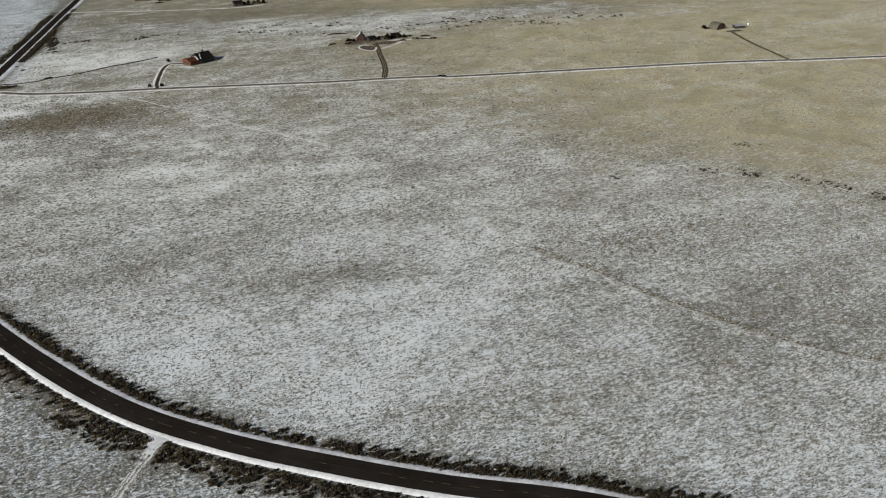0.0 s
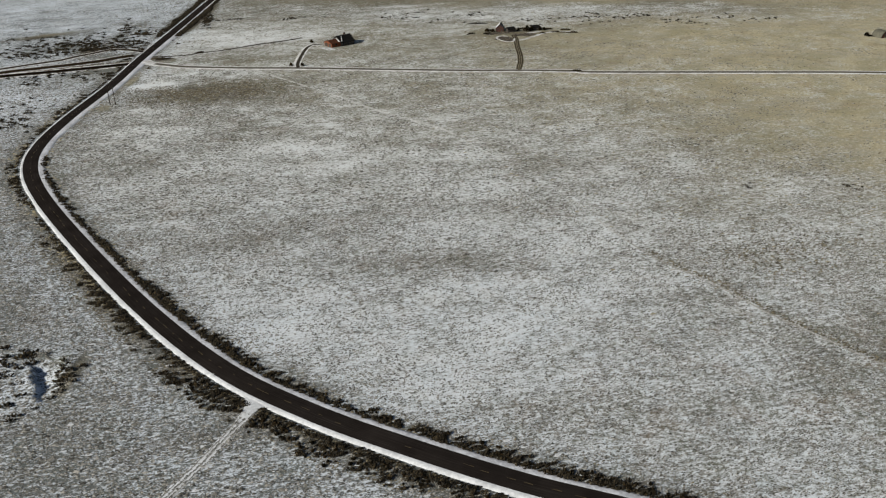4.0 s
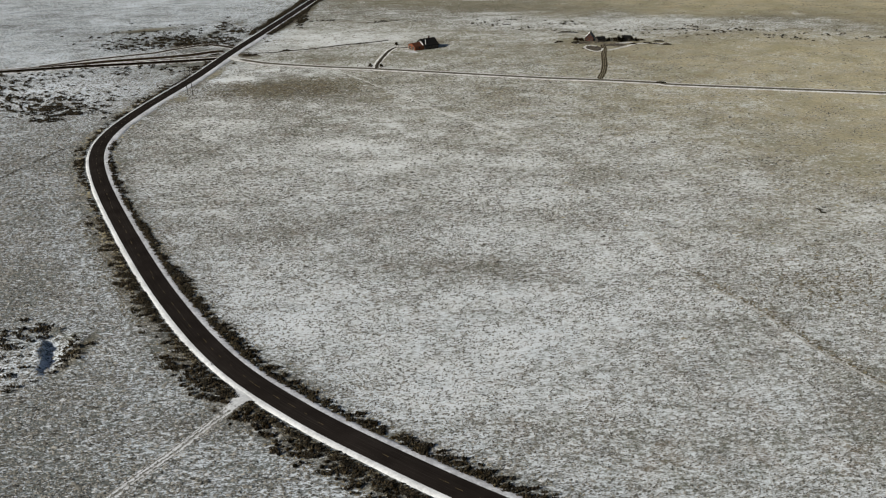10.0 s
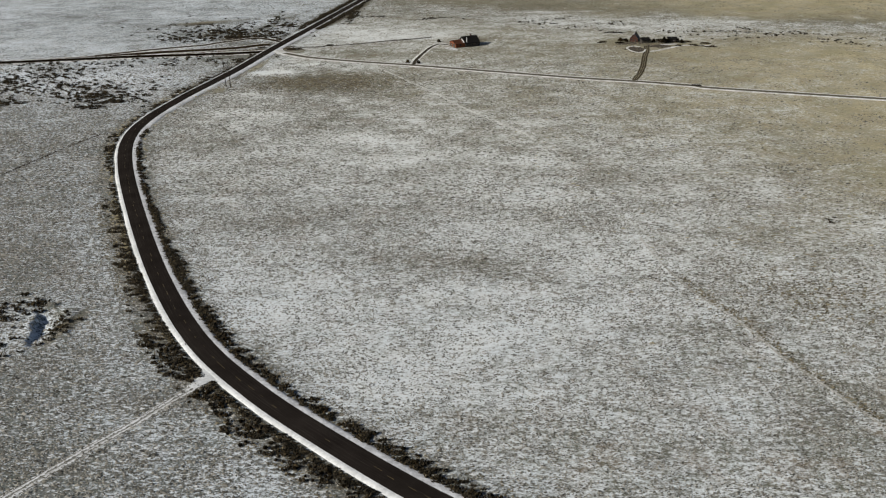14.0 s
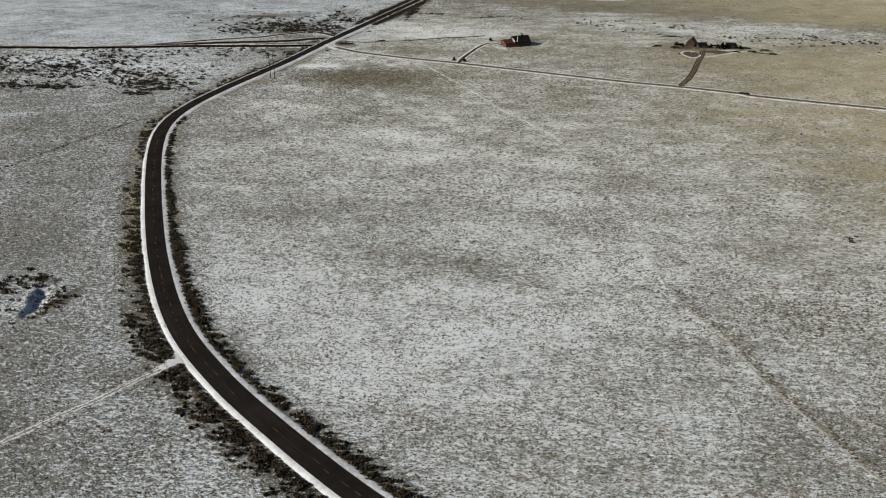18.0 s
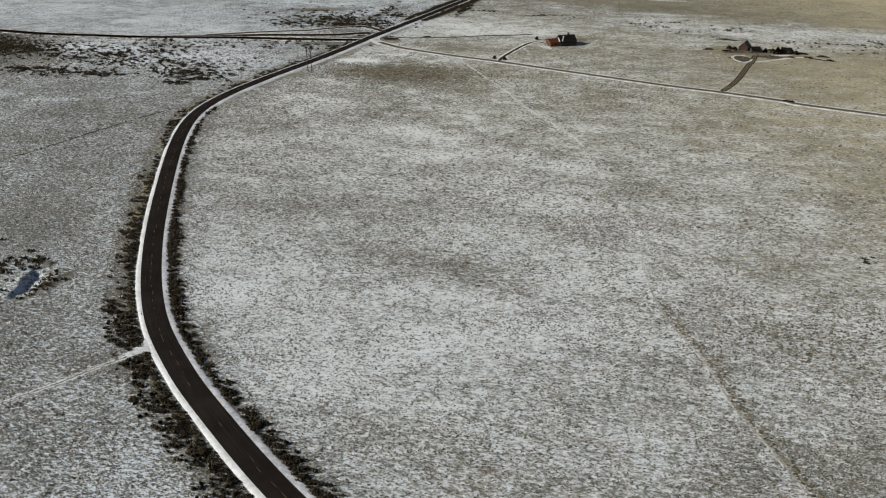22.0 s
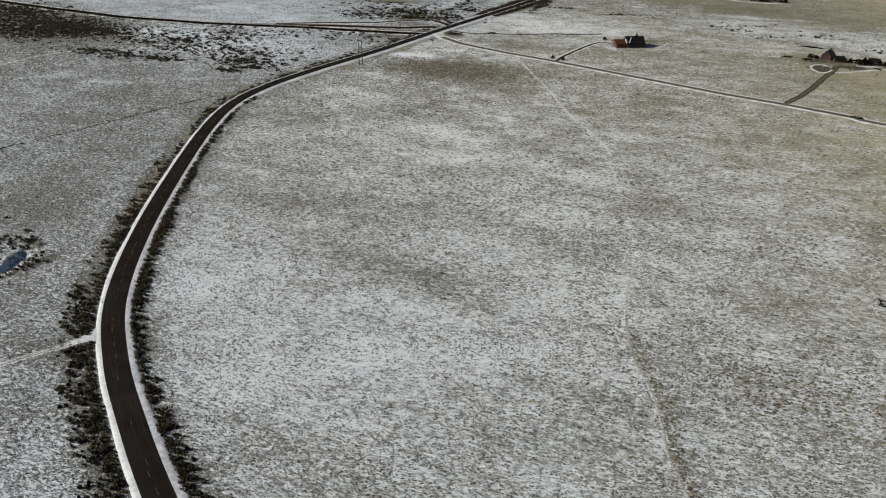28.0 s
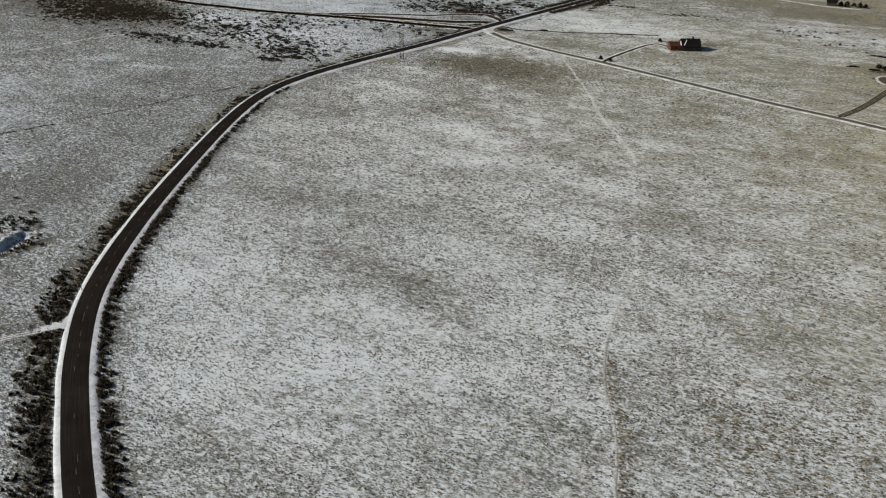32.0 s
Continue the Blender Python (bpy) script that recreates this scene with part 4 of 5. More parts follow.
# clumps of brush: middle, spread, count and seed
FLATS_BRUSH = (
    (-455, 518, 44, 24, 2000, 3), (-392, 492, 50, 26, 2900, 23), (-350, 486, 34, 16, 1000, 24), (-372, 472, 34, 12, 500, 40), (-266, 486, 15, 5, 190, 14), (-279, 441, 28, 11, 200, 13), (-298, 442, 16, 6, 110, 26),
    (-245, 440, 16, 5, 130, 27), (-196, 455, 26, 9, 300, 12), (-184, 444, 14, 6, 150, 1), (-212, 474, 34, 12, 240, 2), (-246, 500, 34, 10, 140, 28), (-292, 473, 24, 9, 170, 29),
    (-265, 530, 40, 6, 90, 30), (-205, 530, 60, 14, 110, 31), (-230, 462, 70, 30, 220, 32), (-310, 495, 36, 18, 240, 41), (-242, 515, 24, 10, 110, 43), (-246, 472, 18, 14, 140, 44), (-375, 455, 36, 12, 260, 45), (-193, 432, 12, 4, 60, 42),
    (-130, 205, 16, 16, 90, 6), (-119.5, 219.8, 2.6, 3.0, 15, 17), (-109.5, 207, 3.0, 8, 24, 18), (-127, 212, 8, 9, 40, 5),
)
CROSSING_BRUSH = ((-158, 614, 38, 12, 330, 4), (-150, 606, 20, 4, 240, 9), (-106, 567, 4, 2, 30, 15), (-172, 630, 30, 10, 220, 16), (-140, 660, 5, 40, 120, 11), (-82, 693, 4, 34, 240, 33), (-128, 620, 10, 10, 60, 34), (-176, 640, 60, 36, 240, 35), (-190, 602, 22, 9, 150, 36), (-124, 648, 8, 12, 90, 37), (-150, 540, 26, 12, 90, 38), (-83, 578, 3, 1.2, 16, 39))


def build_shrubs():
    east = shrub_places(41, 11000, 1)
    west = shrub_places(42, 19000, -1)
    models = []
    for k in range(6):
        ob = tagged(new("roadside_shrub", shrub_mesh(60 + k)), "dark leafless roadside shrub standing in snow", "shrub", "roadside shrubs")
        stems = new("stems", shrub_stems(60 + k))
        stems.parent = ob
        models.append(ob)
    r = np.random.default_rng(5)
    rest = []
    for number, (xs, ys) in enumerate((east, west)):
        close = np.flatnonzero((ys > 118) & (ys < 215) & (near(ROAD, xs, ys)[0] > (5.6 if number == 0 else 7.2)))
        close = close[r.permutation(len(close))[:147]]
        for k, i in enumerate(close):
            m = pose(xs[i], ys[i], -0.02, 0, 0, r.uniform(0, 360)) @ Matrix.Diagonal((*([r.uniform(0.6, 1.2)] * 2), r.uniform(0.65, 1.15), 1))
            if number == 0 and k < 6:
                models[k].matrix_basis = m
            else:
                ob = copy_thing(models[int(r.integers(6))], m)
                ob.matrix_basis = m
        other = np.setdiff1d(np.arange(len(xs)), close)
        rest.append((xs[other], ys[other]))
    x, y = (np.concatenate([q[k] for q in rest]) for k in (0, 1))
    shrub_stuff("roadside_brush", x, y, 6, 0.62, 1.05, "dark leafless brush lining the road banks", comb=(1.75, 0.68))
    # brush on the flats
    px, py = [], []
    for cx, cy, rx, ry, count, seed in FLATS_BRUSH + CROSSING_BRUSH:
        rr = np.random.default_rng(seed)
        bx, by = rr.normal(cx, rx * 0.55, count), rr.normal(cy, ry * 0.55, count)
        keep = 0.6 * value_noise(bx, 1.4 * by, 4, 70 + seed) + 0.4 * rr.random(count) > 0.47
        px.append(bx[keep])
        py.append(by[keep])
    x, y = np.concatenate(px), np.concatenate(py)
    keep = clear(x, y)
    shrub_stuff("flat_brush", x[keep], y[keep], 7, 1.2, 1.0, "dark scattered brush on the snowy flats", comb=(1.35, 0.9))
    for name, line, seed, label in (("ditch_brush", FENCE_LINE, 21, "thin dark brush along an old ditch"), ("creek_line_brush", CREEK_TRACK, 22, "dark brush along a narrow ditch")):
        s, d = along(line)
        rr = np.random.default_rng(seed)
        at = rr.uniform(0, s[-1], 420)
        x, y = (np.interp(at, s, line[:, c]) + rr.normal(0, 0.4, 420) for c in (0, 1))
        keep = value_noise(x, y, 9, seed) > 0.08
        shrub_stuff(name, x[keep], y[keep], seed, 0.6, 0.36, label, 8)
    rr = np.random.default_rng(33)
    spots = ((191, 258, 22), (212, 289, 14), (206, 244, 16), (210, 237, 16), (214, 229, 16), (219, 217, 18), (139, 281, 10), (178, 270, 14))
    x = np.concatenate([rr.normal(cx, 2.2, k) for cx, cy, k in spots])
    y = np.concatenate([rr.normal(cy, 2.2, k) for cx, cy, k in spots])
    shrub_stuff("field_brush", x, y, 34, 0.8, 0.55, "small dark brush clumps in the dry field", 9, (1.4, 0.8))
    # brown litter grass and straw on the road banks
    s, d = along(ROAD)
    for name, seed, count, y0, y1, lo, hi, size, material, label in (
        ("bank_litter", 51, 6500, 90, 300, 5.4, 14.0, 0.26, TUFT_BANK, "brown dead grass between roadside shrubs"),
        ("bank_straw", 52, 1600, 240, 480, 5.6, 10.0, 0.34, TUFT_STRAW, "pale straw along the road bank"),
    ):
        rr = np.random.default_rng(seed)
        at, west = rr.uniform(0, s[-1], count * 3), rr.random(count * 3) < 0.68
        x, y = (np.interp(at, s, ROAD[:, c]) for c in (0, 1))
        dx, dy = (np.interp(at, s, d[:, c]) for c in (0, 1))
        off = np.where(west, -1, 1) * (lo + (hi - lo) * rr.random(len(x)) ** np.where(west, 1.5, 3.0))
        x, y = x + dy * off, y - dx * off
        keep = (y > y0) & (y < y1) & (value_noise(x, y, 6, 61) > 0.36) & (near(FIELD_DRIVE, x, y)[0] > 2)
        tufts(name, x[keep], y[keep], rr, size, 0.34, material, label)
    # willow rows along the far creek
    rr = np.random.default_rng(9)
    x = rr.uniform(-75, 330, 1100)
    y = 676 - 0.36 * np.maximum(x, 0) + rr.normal(0, 1, 1100) * (3 + 9 * smooth(x, 20, 90)) + 4 * np.sin(x / 15)
    keep = value_noise(x, 2.5 * y, 14, 90) > 0.66
    shrub_stuff("creek_brush", x[keep], y[keep], 8, 1.15, 0.9, "low dark brush along a snowy creek")
    # straw clumps on the lee of the field bank
    s, d = along(TRAIL)
    rr = np.random.default_rng(10)
    at = rr.uniform(0.64, 1.0, 620) * s[-1]
    off = rr.uniform(0.6, 1.0, 620) + 2.6 * rr.random(620) ** 2
    x, y = (np.interp(at, s, TRAIL[:, c]) for c in (0, 1))
    dx, dy = (np.interp(at, s, d[:, c]) for c in (0, 1))
    x, y = x - dy * off, y + dx * off
    far = rr.normal(0, 1, (2, 700))
    x, y = np.r_[x, 118 + 16 * far[0]], np.r_[y, 226 + 10 * far[1]]
    tufts("bank_grass", x, y, rr, 0.30, 0.36, TUFT_BANK, "tall dry grass along the field bank")


build_shrubs()

# ---- buildings and small things ----
def box(bm, x, y, z, sx, sy, sz, turn=0.0):
    """A box resting at height z, with its edges taken off a little."""
    m = Matrix.Translation((x, y, z + sz / 2)) @ Matrix.Rotation(radians(turn), 4, "Z") @ Matrix.Diagonal((sx, sy, sz, 1))
    geo = bmesh.ops.create_cube(bm, size=1.0, matrix=m)
    return geo["verts"]


def boxed(*args):
    bm = bmesh.new()
    box(bm, *args)
    return bm


def prism(length, width, wall, ridge):
    """House walls with gables: ridge along x."""
    bm = bmesh.new()
    ends = []
    for x in (-length / 2, length / 2):
        ends.append([bm.verts.new((x, y, z)) for y, z in ((-width / 2, -0.3), (width / 2, -0.3), (width / 2, wall), (0, ridge), (-width / 2, wall))])
    bm.faces.new(ends[0][::-1])
    bm.faces.new(ends[1])
    for k in range(5):
        bm.faces.new((ends[0][k], ends[0][(k + 1) % 5], ends[1][(k + 1) % 5], ends[1][k]))
    bmesh.ops.recalc_face_normals(bm, faces=bm.faces[:])
    return bm


def roof_slab(length, width, wall, ridge, side, over=0.5, thick=0.22):
    """One slope of a gable roof as a slab with eaves."""
    half = width / 2
    slope = (ridge - wall) / half
    bm = bmesh.new()
    y0, y1 = 0.0, side * (half + over)
    prof = [(y0, ridge + 0.03), (y1, wall - slope * over + 0.03), (y1, wall - slope * over + 0.03 + thick), (y0, ridge + 0.03 + thick)]
    a, b = ([bm.verts.new((x, y, z)) for y, z in prof] for x in (-length / 2 - over, length / 2 + over))
    bm.faces.new(a)
    bm.faces.new(b)
    for k in range(4):
        bm.faces.new((a[k], b[k], b[(k + 1) % 4], a[(k + 1) % 4]))
    bmesh.ops.recalc_face_normals(bm, faces=bm.faces[:])
    return bm


def window_on(parent, x, y, z, w, h, facing):
    """A framed window proud of a wall; facing: 'x+', 'x-', 'y+' or 'y-'."""
    sign = 1 if facing[1] == "+" else -1
    if facing[0] == "x":
        fr = part("window", boxed(x + sign * 0.03, y, z, 0.10, w, h), WOOD_POLE, parent)
        part("pane", boxed(x + sign * 0.07, y, z + 0.09, 0.06, w - 0.18, h - 0.18), GLASS, fr)
    else:
        fr = part("window", boxed(x, y + sign * 0.03, z, w, 0.10, h), WOOD_POLE, parent)
        part("pane", boxed(x, y + sign * 0.07, z + 0.09, w - 0.18, 0.06, h - 0.18), GLASS, fr)


def thing(name, m, label, category, group=""):
    ob = tagged(new(name), label, category, group)
    ob.matrix_basis = m
    return ob


def gable_body(parent, at, length, width, wall, ridge, wall_mat, roof_mat, names=("wall", "roof")):
    for ob in (
        part(names[0], prism(length, width, wall, ridge), wall_mat, parent),
        part(names[1], roof_slab(length, width, wall, ridge, 1), roof_mat, parent),
        part(names[1], roof_slab(length, width, wall, ridge, -1), roof_mat, parent),
    ):
        ob.matrix_basis = at


def red_house():
    h = thing("house", pose(-0.3, 570.3, 0, 0, 0, 27), "rust-red house with dark roof and low garage wing", "house")
    gable_body(h, pose(3.5, 0, 0), 7, 9, 2.6, 4.2, RED_WALL, RUST_ROOF, ("wing_wall", "wing_roof"))
    gable_body(h, pose(12.2, 0, 0), 10.4, 11, 2.6, 6.0, DARK_WALL, DARK_ROOF, ("wall", "roof"))
    for y in (-2.1, 2.1):
        d = part("garage_door", boxed(-0.03, y, 0, 0.12, 3.0, 2.3), DARK_WALL, h)
        part("garage_handle", boxed(-0.11, y, 0.9, 0.05, 0.3, 0.08), WHITE_PAINT, d)
    for x in (8.6, 12, 15.4):
        window_on(h, x, -5.5, 0.9, 1.5, 1.2, "y-")
        window_on(h, x, 5.5, 0.9, 1.5, 1.2, "y+")
    window_on(h, 3.5, -4.5, 1.1, 1.4, 1.1, "y-")
    for side in (-1, 1):
        strip_bm = bmesh.new()
        v = [strip_bm.verts.new(q) for q in ((6.2, side * 0.3, 4.55), (6.9, side * 0.3, 4.60), (6.9, side * 4.4, 2.95), (5.9, side * 4.4, 2.90))]
        w = [strip_bm.verts.new((q.co.x, q.co.y, q.co.z + 0.14)) for q in v]
        strip_bm.faces.new(w)
        for k in range(4):
            strip_bm.faces.new((v[k], v[(k + 1) % 4], w[(k + 1) % 4], w[k]))
        part("snow_strip", strip_bm, SNOW_DIRTY, h, "snow lying in the roof valley")
        diag = bmesh.new()
        slope = (6.0 - 2.6) / 5.5
        line = [(7.6, 4.9), (8.05, 5.1), (10.1, 1.2), (9.75, 1.0)]
        v = [diag.verts.new((px, side * py, 6.0 - slope * py + 0.27)) for px, py in line]
        w = [diag.verts.new((q.co.x, q.co.y, q.co.z + 0.12)) for q in v]
        diag.faces.new(w)
        for k in range(4):
            diag.faces.new((v[k], v[(k + 1) % 4], w[(k + 1) % 4], w[k]))
        part("snow_strip", diag, SNOW_DIRTY, h, "narrow band of snow across the main roof")
    c = part("chimney", boxed(14, 1.2, 4.9, 0.9, 0.9, 2.2), BROWN_WALL, h)
    part("chimney_cap", boxed(14, 1.2, 7.08, 1.1, 1.1, 0.15), DARK_WALL, c)


def log_house():
    h = thing("house", pose(123, 584, 0, 0, 0, -110), "small brown log house with steep roof, its sunlit slope made pale", "house")
    gable_body(h, pose(0, 0, 0), 6.6, 5.4, 2.3, 5.2, BROWN_WALL, PALE_ROOF)
    # white sheet added so the sun-facing slope looks bright beside the brown one
    sheet = roof_slab(6.4, 5.0, 2.55, 5.24, -1, 0.3, 0.27)
    part("lit_sheet", sheet, SNOW, h, "pale sheet added for the sunlit look of the western roof slope")
    d = part("door", boxed(3.33, 1.4, 0, 0.1, 0.95, 2.05), DARK_WALL, h)
    part("door_handle", boxed(3.4, 1.05, 1.0, 0.06, 0.06, 0.12), WHITE_PAINT, d)
    window_on(h, 3.3, -1.2, 1.0, 1.2, 1.0, "x+")
    window_on(h, 3.3, 0, 3.2, 0.8, 0.8, "x+")
    for x in (-1.7, 1.7):
        window_on(h, x, -2.7, 1.0, 1.1, 1.0, "y-")
        window_on(h, x, 2.7, 1.0, 1.1, 1.0, "y+")
    c = part("chimney", boxed(-1.2, 0.6, 4.2, 0.6, 0.6, 1.8), DARK_WALL, h)
    part("chimney_cap", boxed(-1.2, 0.6, 5.98, 0.8, 0.8, 0.12), DARK_WALL, c)


def shed(x, y, turn, length, width, wall, ridge, wall_mat, roof_mat, label):
    h = thing("shed", pose(x, y, 0, 0, 0, turn), label, "shed")
    gable_body(h, pose(0, 0, 0), length, width, wall, ridge, wall_mat, roof_mat)
    d = part("door", boxed(0, -width / 2 - 0.03, 0, 1.6, 0.1, min(2.1, wall - 0.1)), DARK_WALL, h)
    part("door_handle", boxed(0.6, -width / 2 - 0.1, 1.0, 0.08, 0.06, 0.14), WHITE_PAINT, d)


def arched_shed():
    h = thing("arched_shed", pose(361.5, 492, 0, 0, 0, -82), "olive-grey arched metal shed with brown end wall", "shed")
    bm = bmesh.new()
    n, rad, length = 20, 4.6, 8.4
    rings = []
    for x in (-length / 2, length / 2):
        for q in (rad, rad - 0.15):
            rings.append([bm.verts.new((x, -q * math.cos(math.pi * k / n), q * 0.98 * math.sin(math.pi * k / n))) for k in range(n + 1)])
    for k in range(n):
        bm.faces.new((rings[0][k], rings[0][k + 1], rings[2][k + 1], rings[2][k]))
        bm.faces.new((rings[1][k], rings[3][k], rings[3][k + 1], rings[1][k + 1]))
        for a, b in ((0, 1), (2, 3)):
            bm.faces.new((rings[a][k], rings[b][k], rings[b][k + 1], rings[a][k + 1]))
    bmesh.ops.recalc_face_normals(bm, faces=bm.faces[:])
    part("arched_roof", bm, GREY_METAL, h)
    for x in (-length / 2 + 0.5, length / 2 - 0.5):
        e = bmesh.new()
        for s in (-0.08, 0.08):
            e.faces.new([e.verts.new((x + s, -4.4 * math.cos(math.pi * k / n), 4.3 * math.sin(math.pi * k / n))) for k in range(n + 1)])
        part("end_wall", e, BROWN_WALL, h)
    part("sliding_door", boxed(length / 2 - 0.36, 0, 0, 0.1, 3.0, 2.8), DARK_WALL, h)
    for k in range(5):
        r = bmesh.new()
        x = -length / 2 + 0.6 + k * 1.8
        a, b = ([r.verts.new((x + s, -(rad + 0.06) * math.cos(math.pi * j / n), (rad + 0.06) * 0.98 * math.sin(math.pi * j / n))) for j in range(n + 1)] for s in (-0.08, 0.08))
        for j in range(n):
            r.faces.new((a[j], a[j + 1], b[j + 1], b[j]))
        part("rib", r, GREY_METAL, h)


def power_line_frame():
    h = thing("power_pole", pose(-126.2, 470.0, 0, 0, 0, -28), "tall two-legged wooden power pole frame beside the road", "power pole")
    for x in (-1.7, 1.7):
        bm = bmesh.new()
        bmesh.ops.create_cone(bm, cap_ends=True, segments=10, radius1=0.23, radius2=0.15, depth=16.4, matrix=Matrix.Translation((x, 0, 7.4)))
        part("pole", bm, POLE_DARK, h)
    arm = part("crossarm", boxed(0, 0.22, 14.0, 6.0, 0.22, 0.32), POLE_DARK, h)
    for x in (-2.8, 0, 2.8):
        bm = bmesh.new()
        bmesh.ops.create_cone(bm, cap_ends=True, segments=8, radius1=0.11, radius2=0.08, depth=0.9, matrix=Matrix.Translation((x, 0.22, 13.58)))
        part("insulator", bm, GLASS, arm)
    for s in (-1, 1):
        bm = bmesh.new()
        m = Matrix.Translation((0, 0.12 * s, 10.6)) @ Matrix.Rotation(s * radians(52), 4, "Y") @ Matrix.Diagonal((5.1, 0.1, 0.14, 1))
        bmesh.ops.create_cube(bm, size=1.0, matrix=m)
        part("brace", bm, POLE_DARK, h)


def tree_like(name, x, y, high, wide, seed, label, category, group, material=None):
    """A small dense tree: tapered trunk, limbs, and a crown of many small clumps with gaps."""
    r = random.Random(seed)
    h = thing(name, pose(x, y, 0, 0, 0, r.uniform(0, 360)), label, category, group)
    bm = bmesh.new()
    bmesh.ops.create_cone(bm, cap_ends=True, segments=7, radius1=0.05 * high + 0.05, radius2=0.03, depth=high * 0.85, matrix=Matrix.Translation((0, 0, high * 0.4)))
    for k in range(6):
        a, z = r.uniform(0, 6.28), high * r.uniform(0.2, 0.6)
        m = Matrix.Translation((0.25 * wide * math.cos(a), 0.25 * wide * math.sin(a), z)) @ Matrix.Rotation(radians(60), 4, (-math.sin(a), math.cos(a), 0))
        bmesh.ops.create_cone(bm, cap_ends=True, segments=5, radius1=0.05, radius2=0.02, depth=0.55 * wide, matrix=m)
    part("trunk", bm, BARK, h)
    rr = np.random.default_rng(seed)
    n = 150
    u, a = rr.random(n), rr.uniform(0, 6.28, n)
    z = high * (0.12 + 0.86 * u)
    rad = wide * (1.05 - 0.8 * u) * np.sqrt(rr.uniform(0.25, 1, n)) * rr.uniform(0.8, 1.2, n)
    centre = np.stack([rad * np.cos(a), rad * np.sin(a), z], 1)
    corner = rr.normal(0, 0.13 * wide + 0.05, (n, 4, 3))
    v = (centre[:, None] + corner).reshape(-1, 3)
    tri = np.array([(0, 1, 2), (0, 3, 1), (1, 3, 2), (2, 3, 0)])
    loops = (tri[None] + np.arange(n)[:, None, None] * 4).ravel()
    crown = new("crown", mesh_of("crown", v, loops, np.full(n * 4, 3), material or SHRUB))
    crown.parent = h


def brush_pile(x, y, turn, length, wide, high, seed, label):
    """A heap of cut branches lying on the grass."""
    h = thing("brush_pile", pose(x, y, 0, 0, 0, turn), label, "brush pile")
    rr = np.random.default_rng(seed)
    n = int(60 + length * 22)
    c = np.stack([rr.uniform(-length / 2, length / 2, n), rr.normal(0, wide / 3, n), np.zeros(n)], 1)
    c[:, 2] = high * rr.random(n) * np.clip(1 - (2 * np.abs(c[:, 0]) / length) ** 3, 0.2, 1) * np.clip(1 - (np.abs(c[:, 1]) / wide) ** 2, 0.1, 1)
    v = (c[:, None] + rr.normal(0, 0.28, (n, 4, 3)) * (1, 1, 0.6)).reshape(-1, 3)
    v[:, 2] = np.maximum(v[:, 2], -0.05)
    tri = np.array([(0, 1, 2), (0, 3, 1), (1, 3, 2), (2, 3, 0)])
    loops = (tri[None] + np.arange(n)[:, None, None] * 4).ravel()
    ob = new("branches", mesh_of("branches", v, loops, np.full(n * 4, 3), SHRUB))
    ob.parent = h
    tagged(ob, "tangled dark cut branches", kind="stuff")


def trailer(x, y, turn):
    h = thing("box_trailer", pose(x, y, 0, 0, 0, turn), "dull grey box trailer parked in the farm yard", "trailer")
    part("body", boxed(0, 0, 0.7, 3.6, 2.0, 1.7), GREY_METAL, h)
    part("rear_door", boxed(-1.82, 0, 0.8, 0.08, 1.8, 1.5), DARK_WALL, h)
    part("drawbar", boxed(2.4, 0, 0.5, 1.4, 0.15, 0.15), DARK_WALL, h)
    for sx in (-0.5, 0.5):
        for sy in (-1.0, 1.0):
            bm = bmesh.new()
            bmesh.ops.create_cone(bm, cap_ends=True, segments=16, radius1=0.36, radius2=0.36, depth=0.24, matrix=Matrix.Translation((sx * 0.9, sy, 0.36)) @ Matrix.Rotation(radians(90), 4, "X"))
            w = part("wheel", bm, RUBBER, h)
            bm = bmesh.new()
            bmesh.ops.create_cone(bm, cap_ends=True, segments=12, radius1=0.2, radius2=0.2, depth=0.27, matrix=Matrix.Translation((sx * 0.9, sy, 0.36)) @ Matrix.Rotation(radians(90), 4, "X"))
            part("rim", bm, GREY_METAL, w)


def tank(x, y):
    h = thing("water_tank", pose(x, y, 0), "small round white water tank on the grass", "tank")
    bm = bmesh.new()
    bmesh.ops.create_cone(bm, cap_ends=True, segments=20, radius1=0.55, radius2=0.55, depth=1.2, matrix=Matrix.Translation((0, 0, 0.6)))
    part("shell", bm, WHITE_PAINT, h)
    bm = bmesh.new()
    bmesh.ops.create_cone(bm, cap_ends=True, segments=20, radius1=0.57, radius2=0.15, depth=0.3, matrix=Matrix.Translation((0, 0, 1.35)))
    part("lid", bm, WHITE_PAINT, h)


def marker_post(x, y, z):
    h = thing("marker_post", pose(x, y, z), "thin dark roadside marker post in the snow bank", "marker post")
    part("post", boxed(0, 0, -0.2, 0.12, 0.12, 1.4), DARK_WALL, h)
    part("reflector", boxed(0, -0.07, 0.9, 0.16, 0.04, 0.24), WHITE_PAINT, h)


red_house()
log_house()
arched_shed()
power_line_frame()
shed(128.8, 578, 10, 5.0, 4.0, 2.3, 3.4, DARK_WALL, DARK_ROOF, "small dark board shed beside the log house")
shed(147.5, 580, -6, 5.5, 4.2, 2.2, 3.2, DARK_WALL, DARK_ROOF, "weathered dark outbuilding among junipers")
shed(375.5, 486.5, -8, 6.5, 4.5, 1.9, 2.5, DARK_WALL, PALE_METAL, "low grey-roofed shed beside the arched shed")
shed(69, 765, 5, 7.0, 5.5, 3.0, 4.4, DARK_WALL, DARK_ROOF, "black barn at the far farmstead")
trailer(131, 577.5, 15)
tank(388.5, 491)
marker_post(-69.0, 196.8, 0.3)
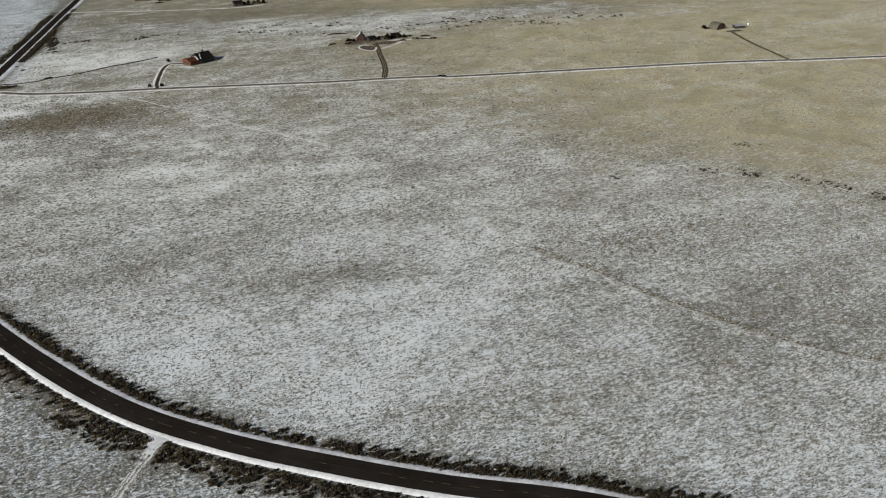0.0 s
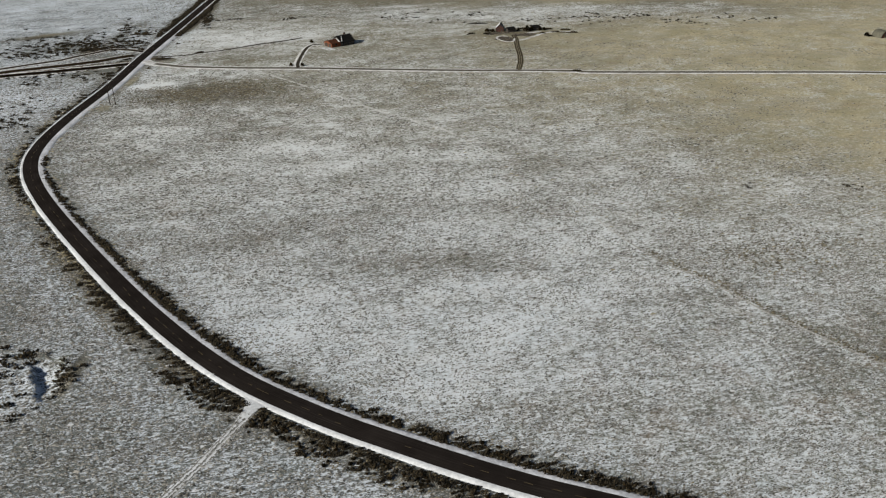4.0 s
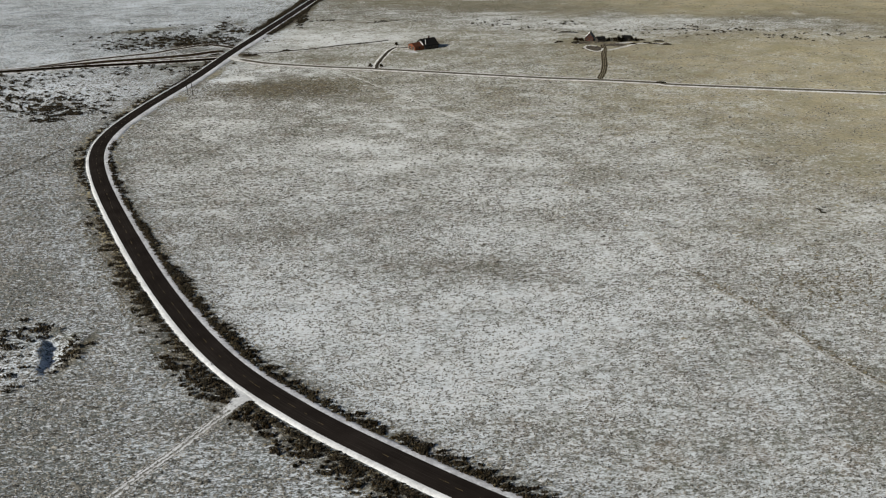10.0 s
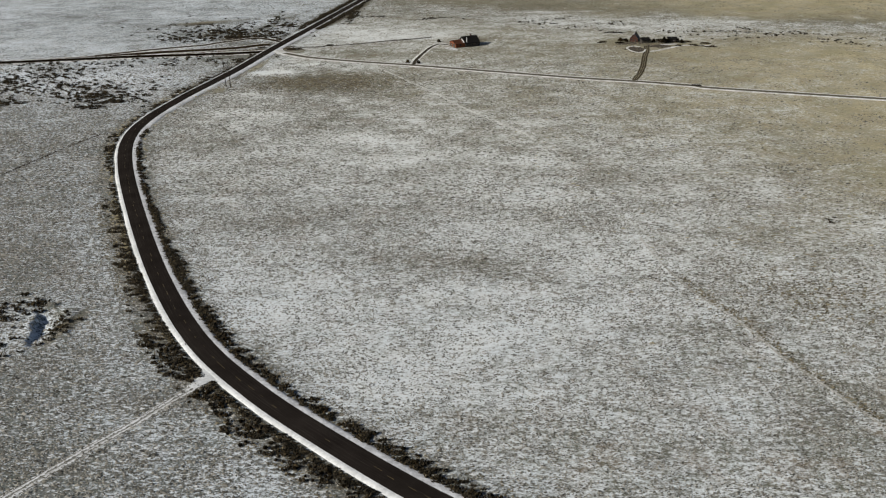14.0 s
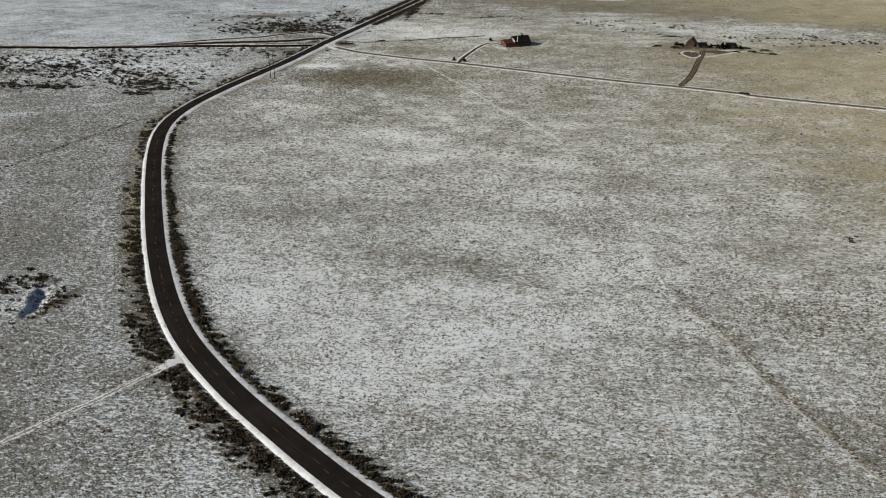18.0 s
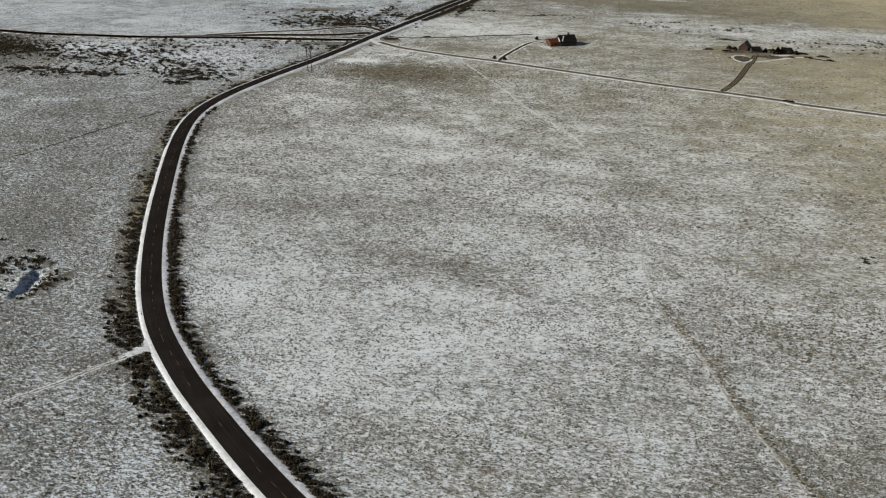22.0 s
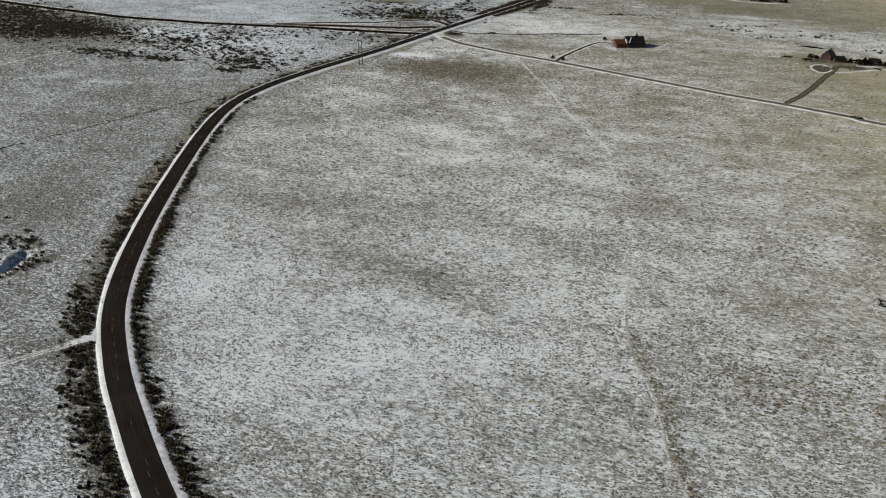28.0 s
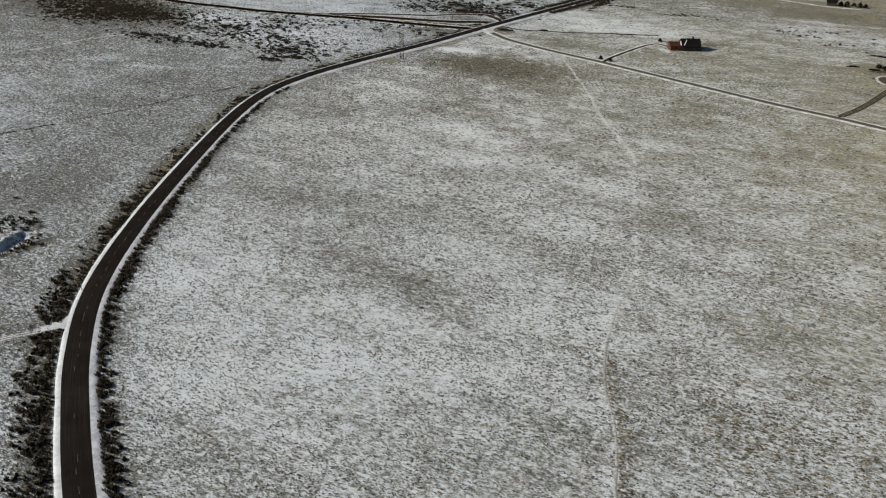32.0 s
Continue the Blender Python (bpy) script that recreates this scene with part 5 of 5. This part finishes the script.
for k, (x, y, high, wide) in enumerate(((139, 576.5, 2.8, 1.6), (141.5, 575, 3.2, 1.9), (144, 576.5, 3.0, 1.8), (150.5, 577.5, 2.6, 1.6), (153, 576, 2.4, 1.4), (143, 583.5, 2.6, 1.6), (113.5, 583.5, 2.2, 1.7), (117, 581, 2.0, 1.6), (135, 579.5, 2.2, 1.5), (354, 497, 2.2, 1.8), (75, 768, 2.4, 1.8), (79, 770, 2.8, 2.0), (84, 768, 2.4, 2.0), (88, 770, 2.8, 2.0), (92, 768, 2.2, 1.8))):
    tree_like("juniper_tree", x, y, high, wide, 200 + k, "dark rounded juniper growing beside a farmstead", "tree", "farmstead junipers")
# heaps of cut brush: place, turn, length, width, height
YARD_HEAPS = ((100.5, 579.5, 22, 6.5, 1.2, 0.8), (112, 577.5, 5, 6, 1.4, 0.9), (115, 586, 10, 6, 1.6, 1.2), (140, 584, -8, 7, 1.6, 1.2), (149, 567, -20, 4, 1.2, 0.9), (168, 573, -12, 7, 1.3, 1.0), (131, 583, 8, 5, 1.5, 1.2), (157, 579, -10, 6, 1.4, 1.0), (159, 568.5, -20, 6, 1.0, 0.8), (170.5, 563, -15, 5, 1.4, 1.1), (164, 565.5, -25, 10, 0.5, 0.35))
FAR_HEAPS = ((136, 466, -17, 6.0, 1.2, 1.0), (114, 611, -12, 14, 1.4, 0.8), (-4, 838, -25, 14, 2.5, 1.8), (14, 826, -20, 12, 3.0, 1.6), (30, 822, -25, 12, 2.5, 1.6), (46, 812, -25, 14, 2.2, 1.5), (8, 816, -20, 8, 1.6, 0.9), (78, 763, -8, 10, 1.4, 1.0), (90, 765, -5, 9, 1.5, 1.1), (355, 495, -10, 4.0, 1.4, 0.9))
for k, (x, y, turn, length, wide, high) in enumerate(YARD_HEAPS + FAR_HEAPS):
    brush_pile(x, y, turn, length, wide, high, 300 + k, "dark heap of cut brush lying on dry grass")
for k, (x, y) in enumerate(((-27.7, 526.5), (-21.0, 523.9), (-10.0, 586))):
    tree_like("gate_juniper", x, y, 1.9, 1.3, 240 + k, "small dark juniper at the mouth of the drive", "shrub", "drive junipers")
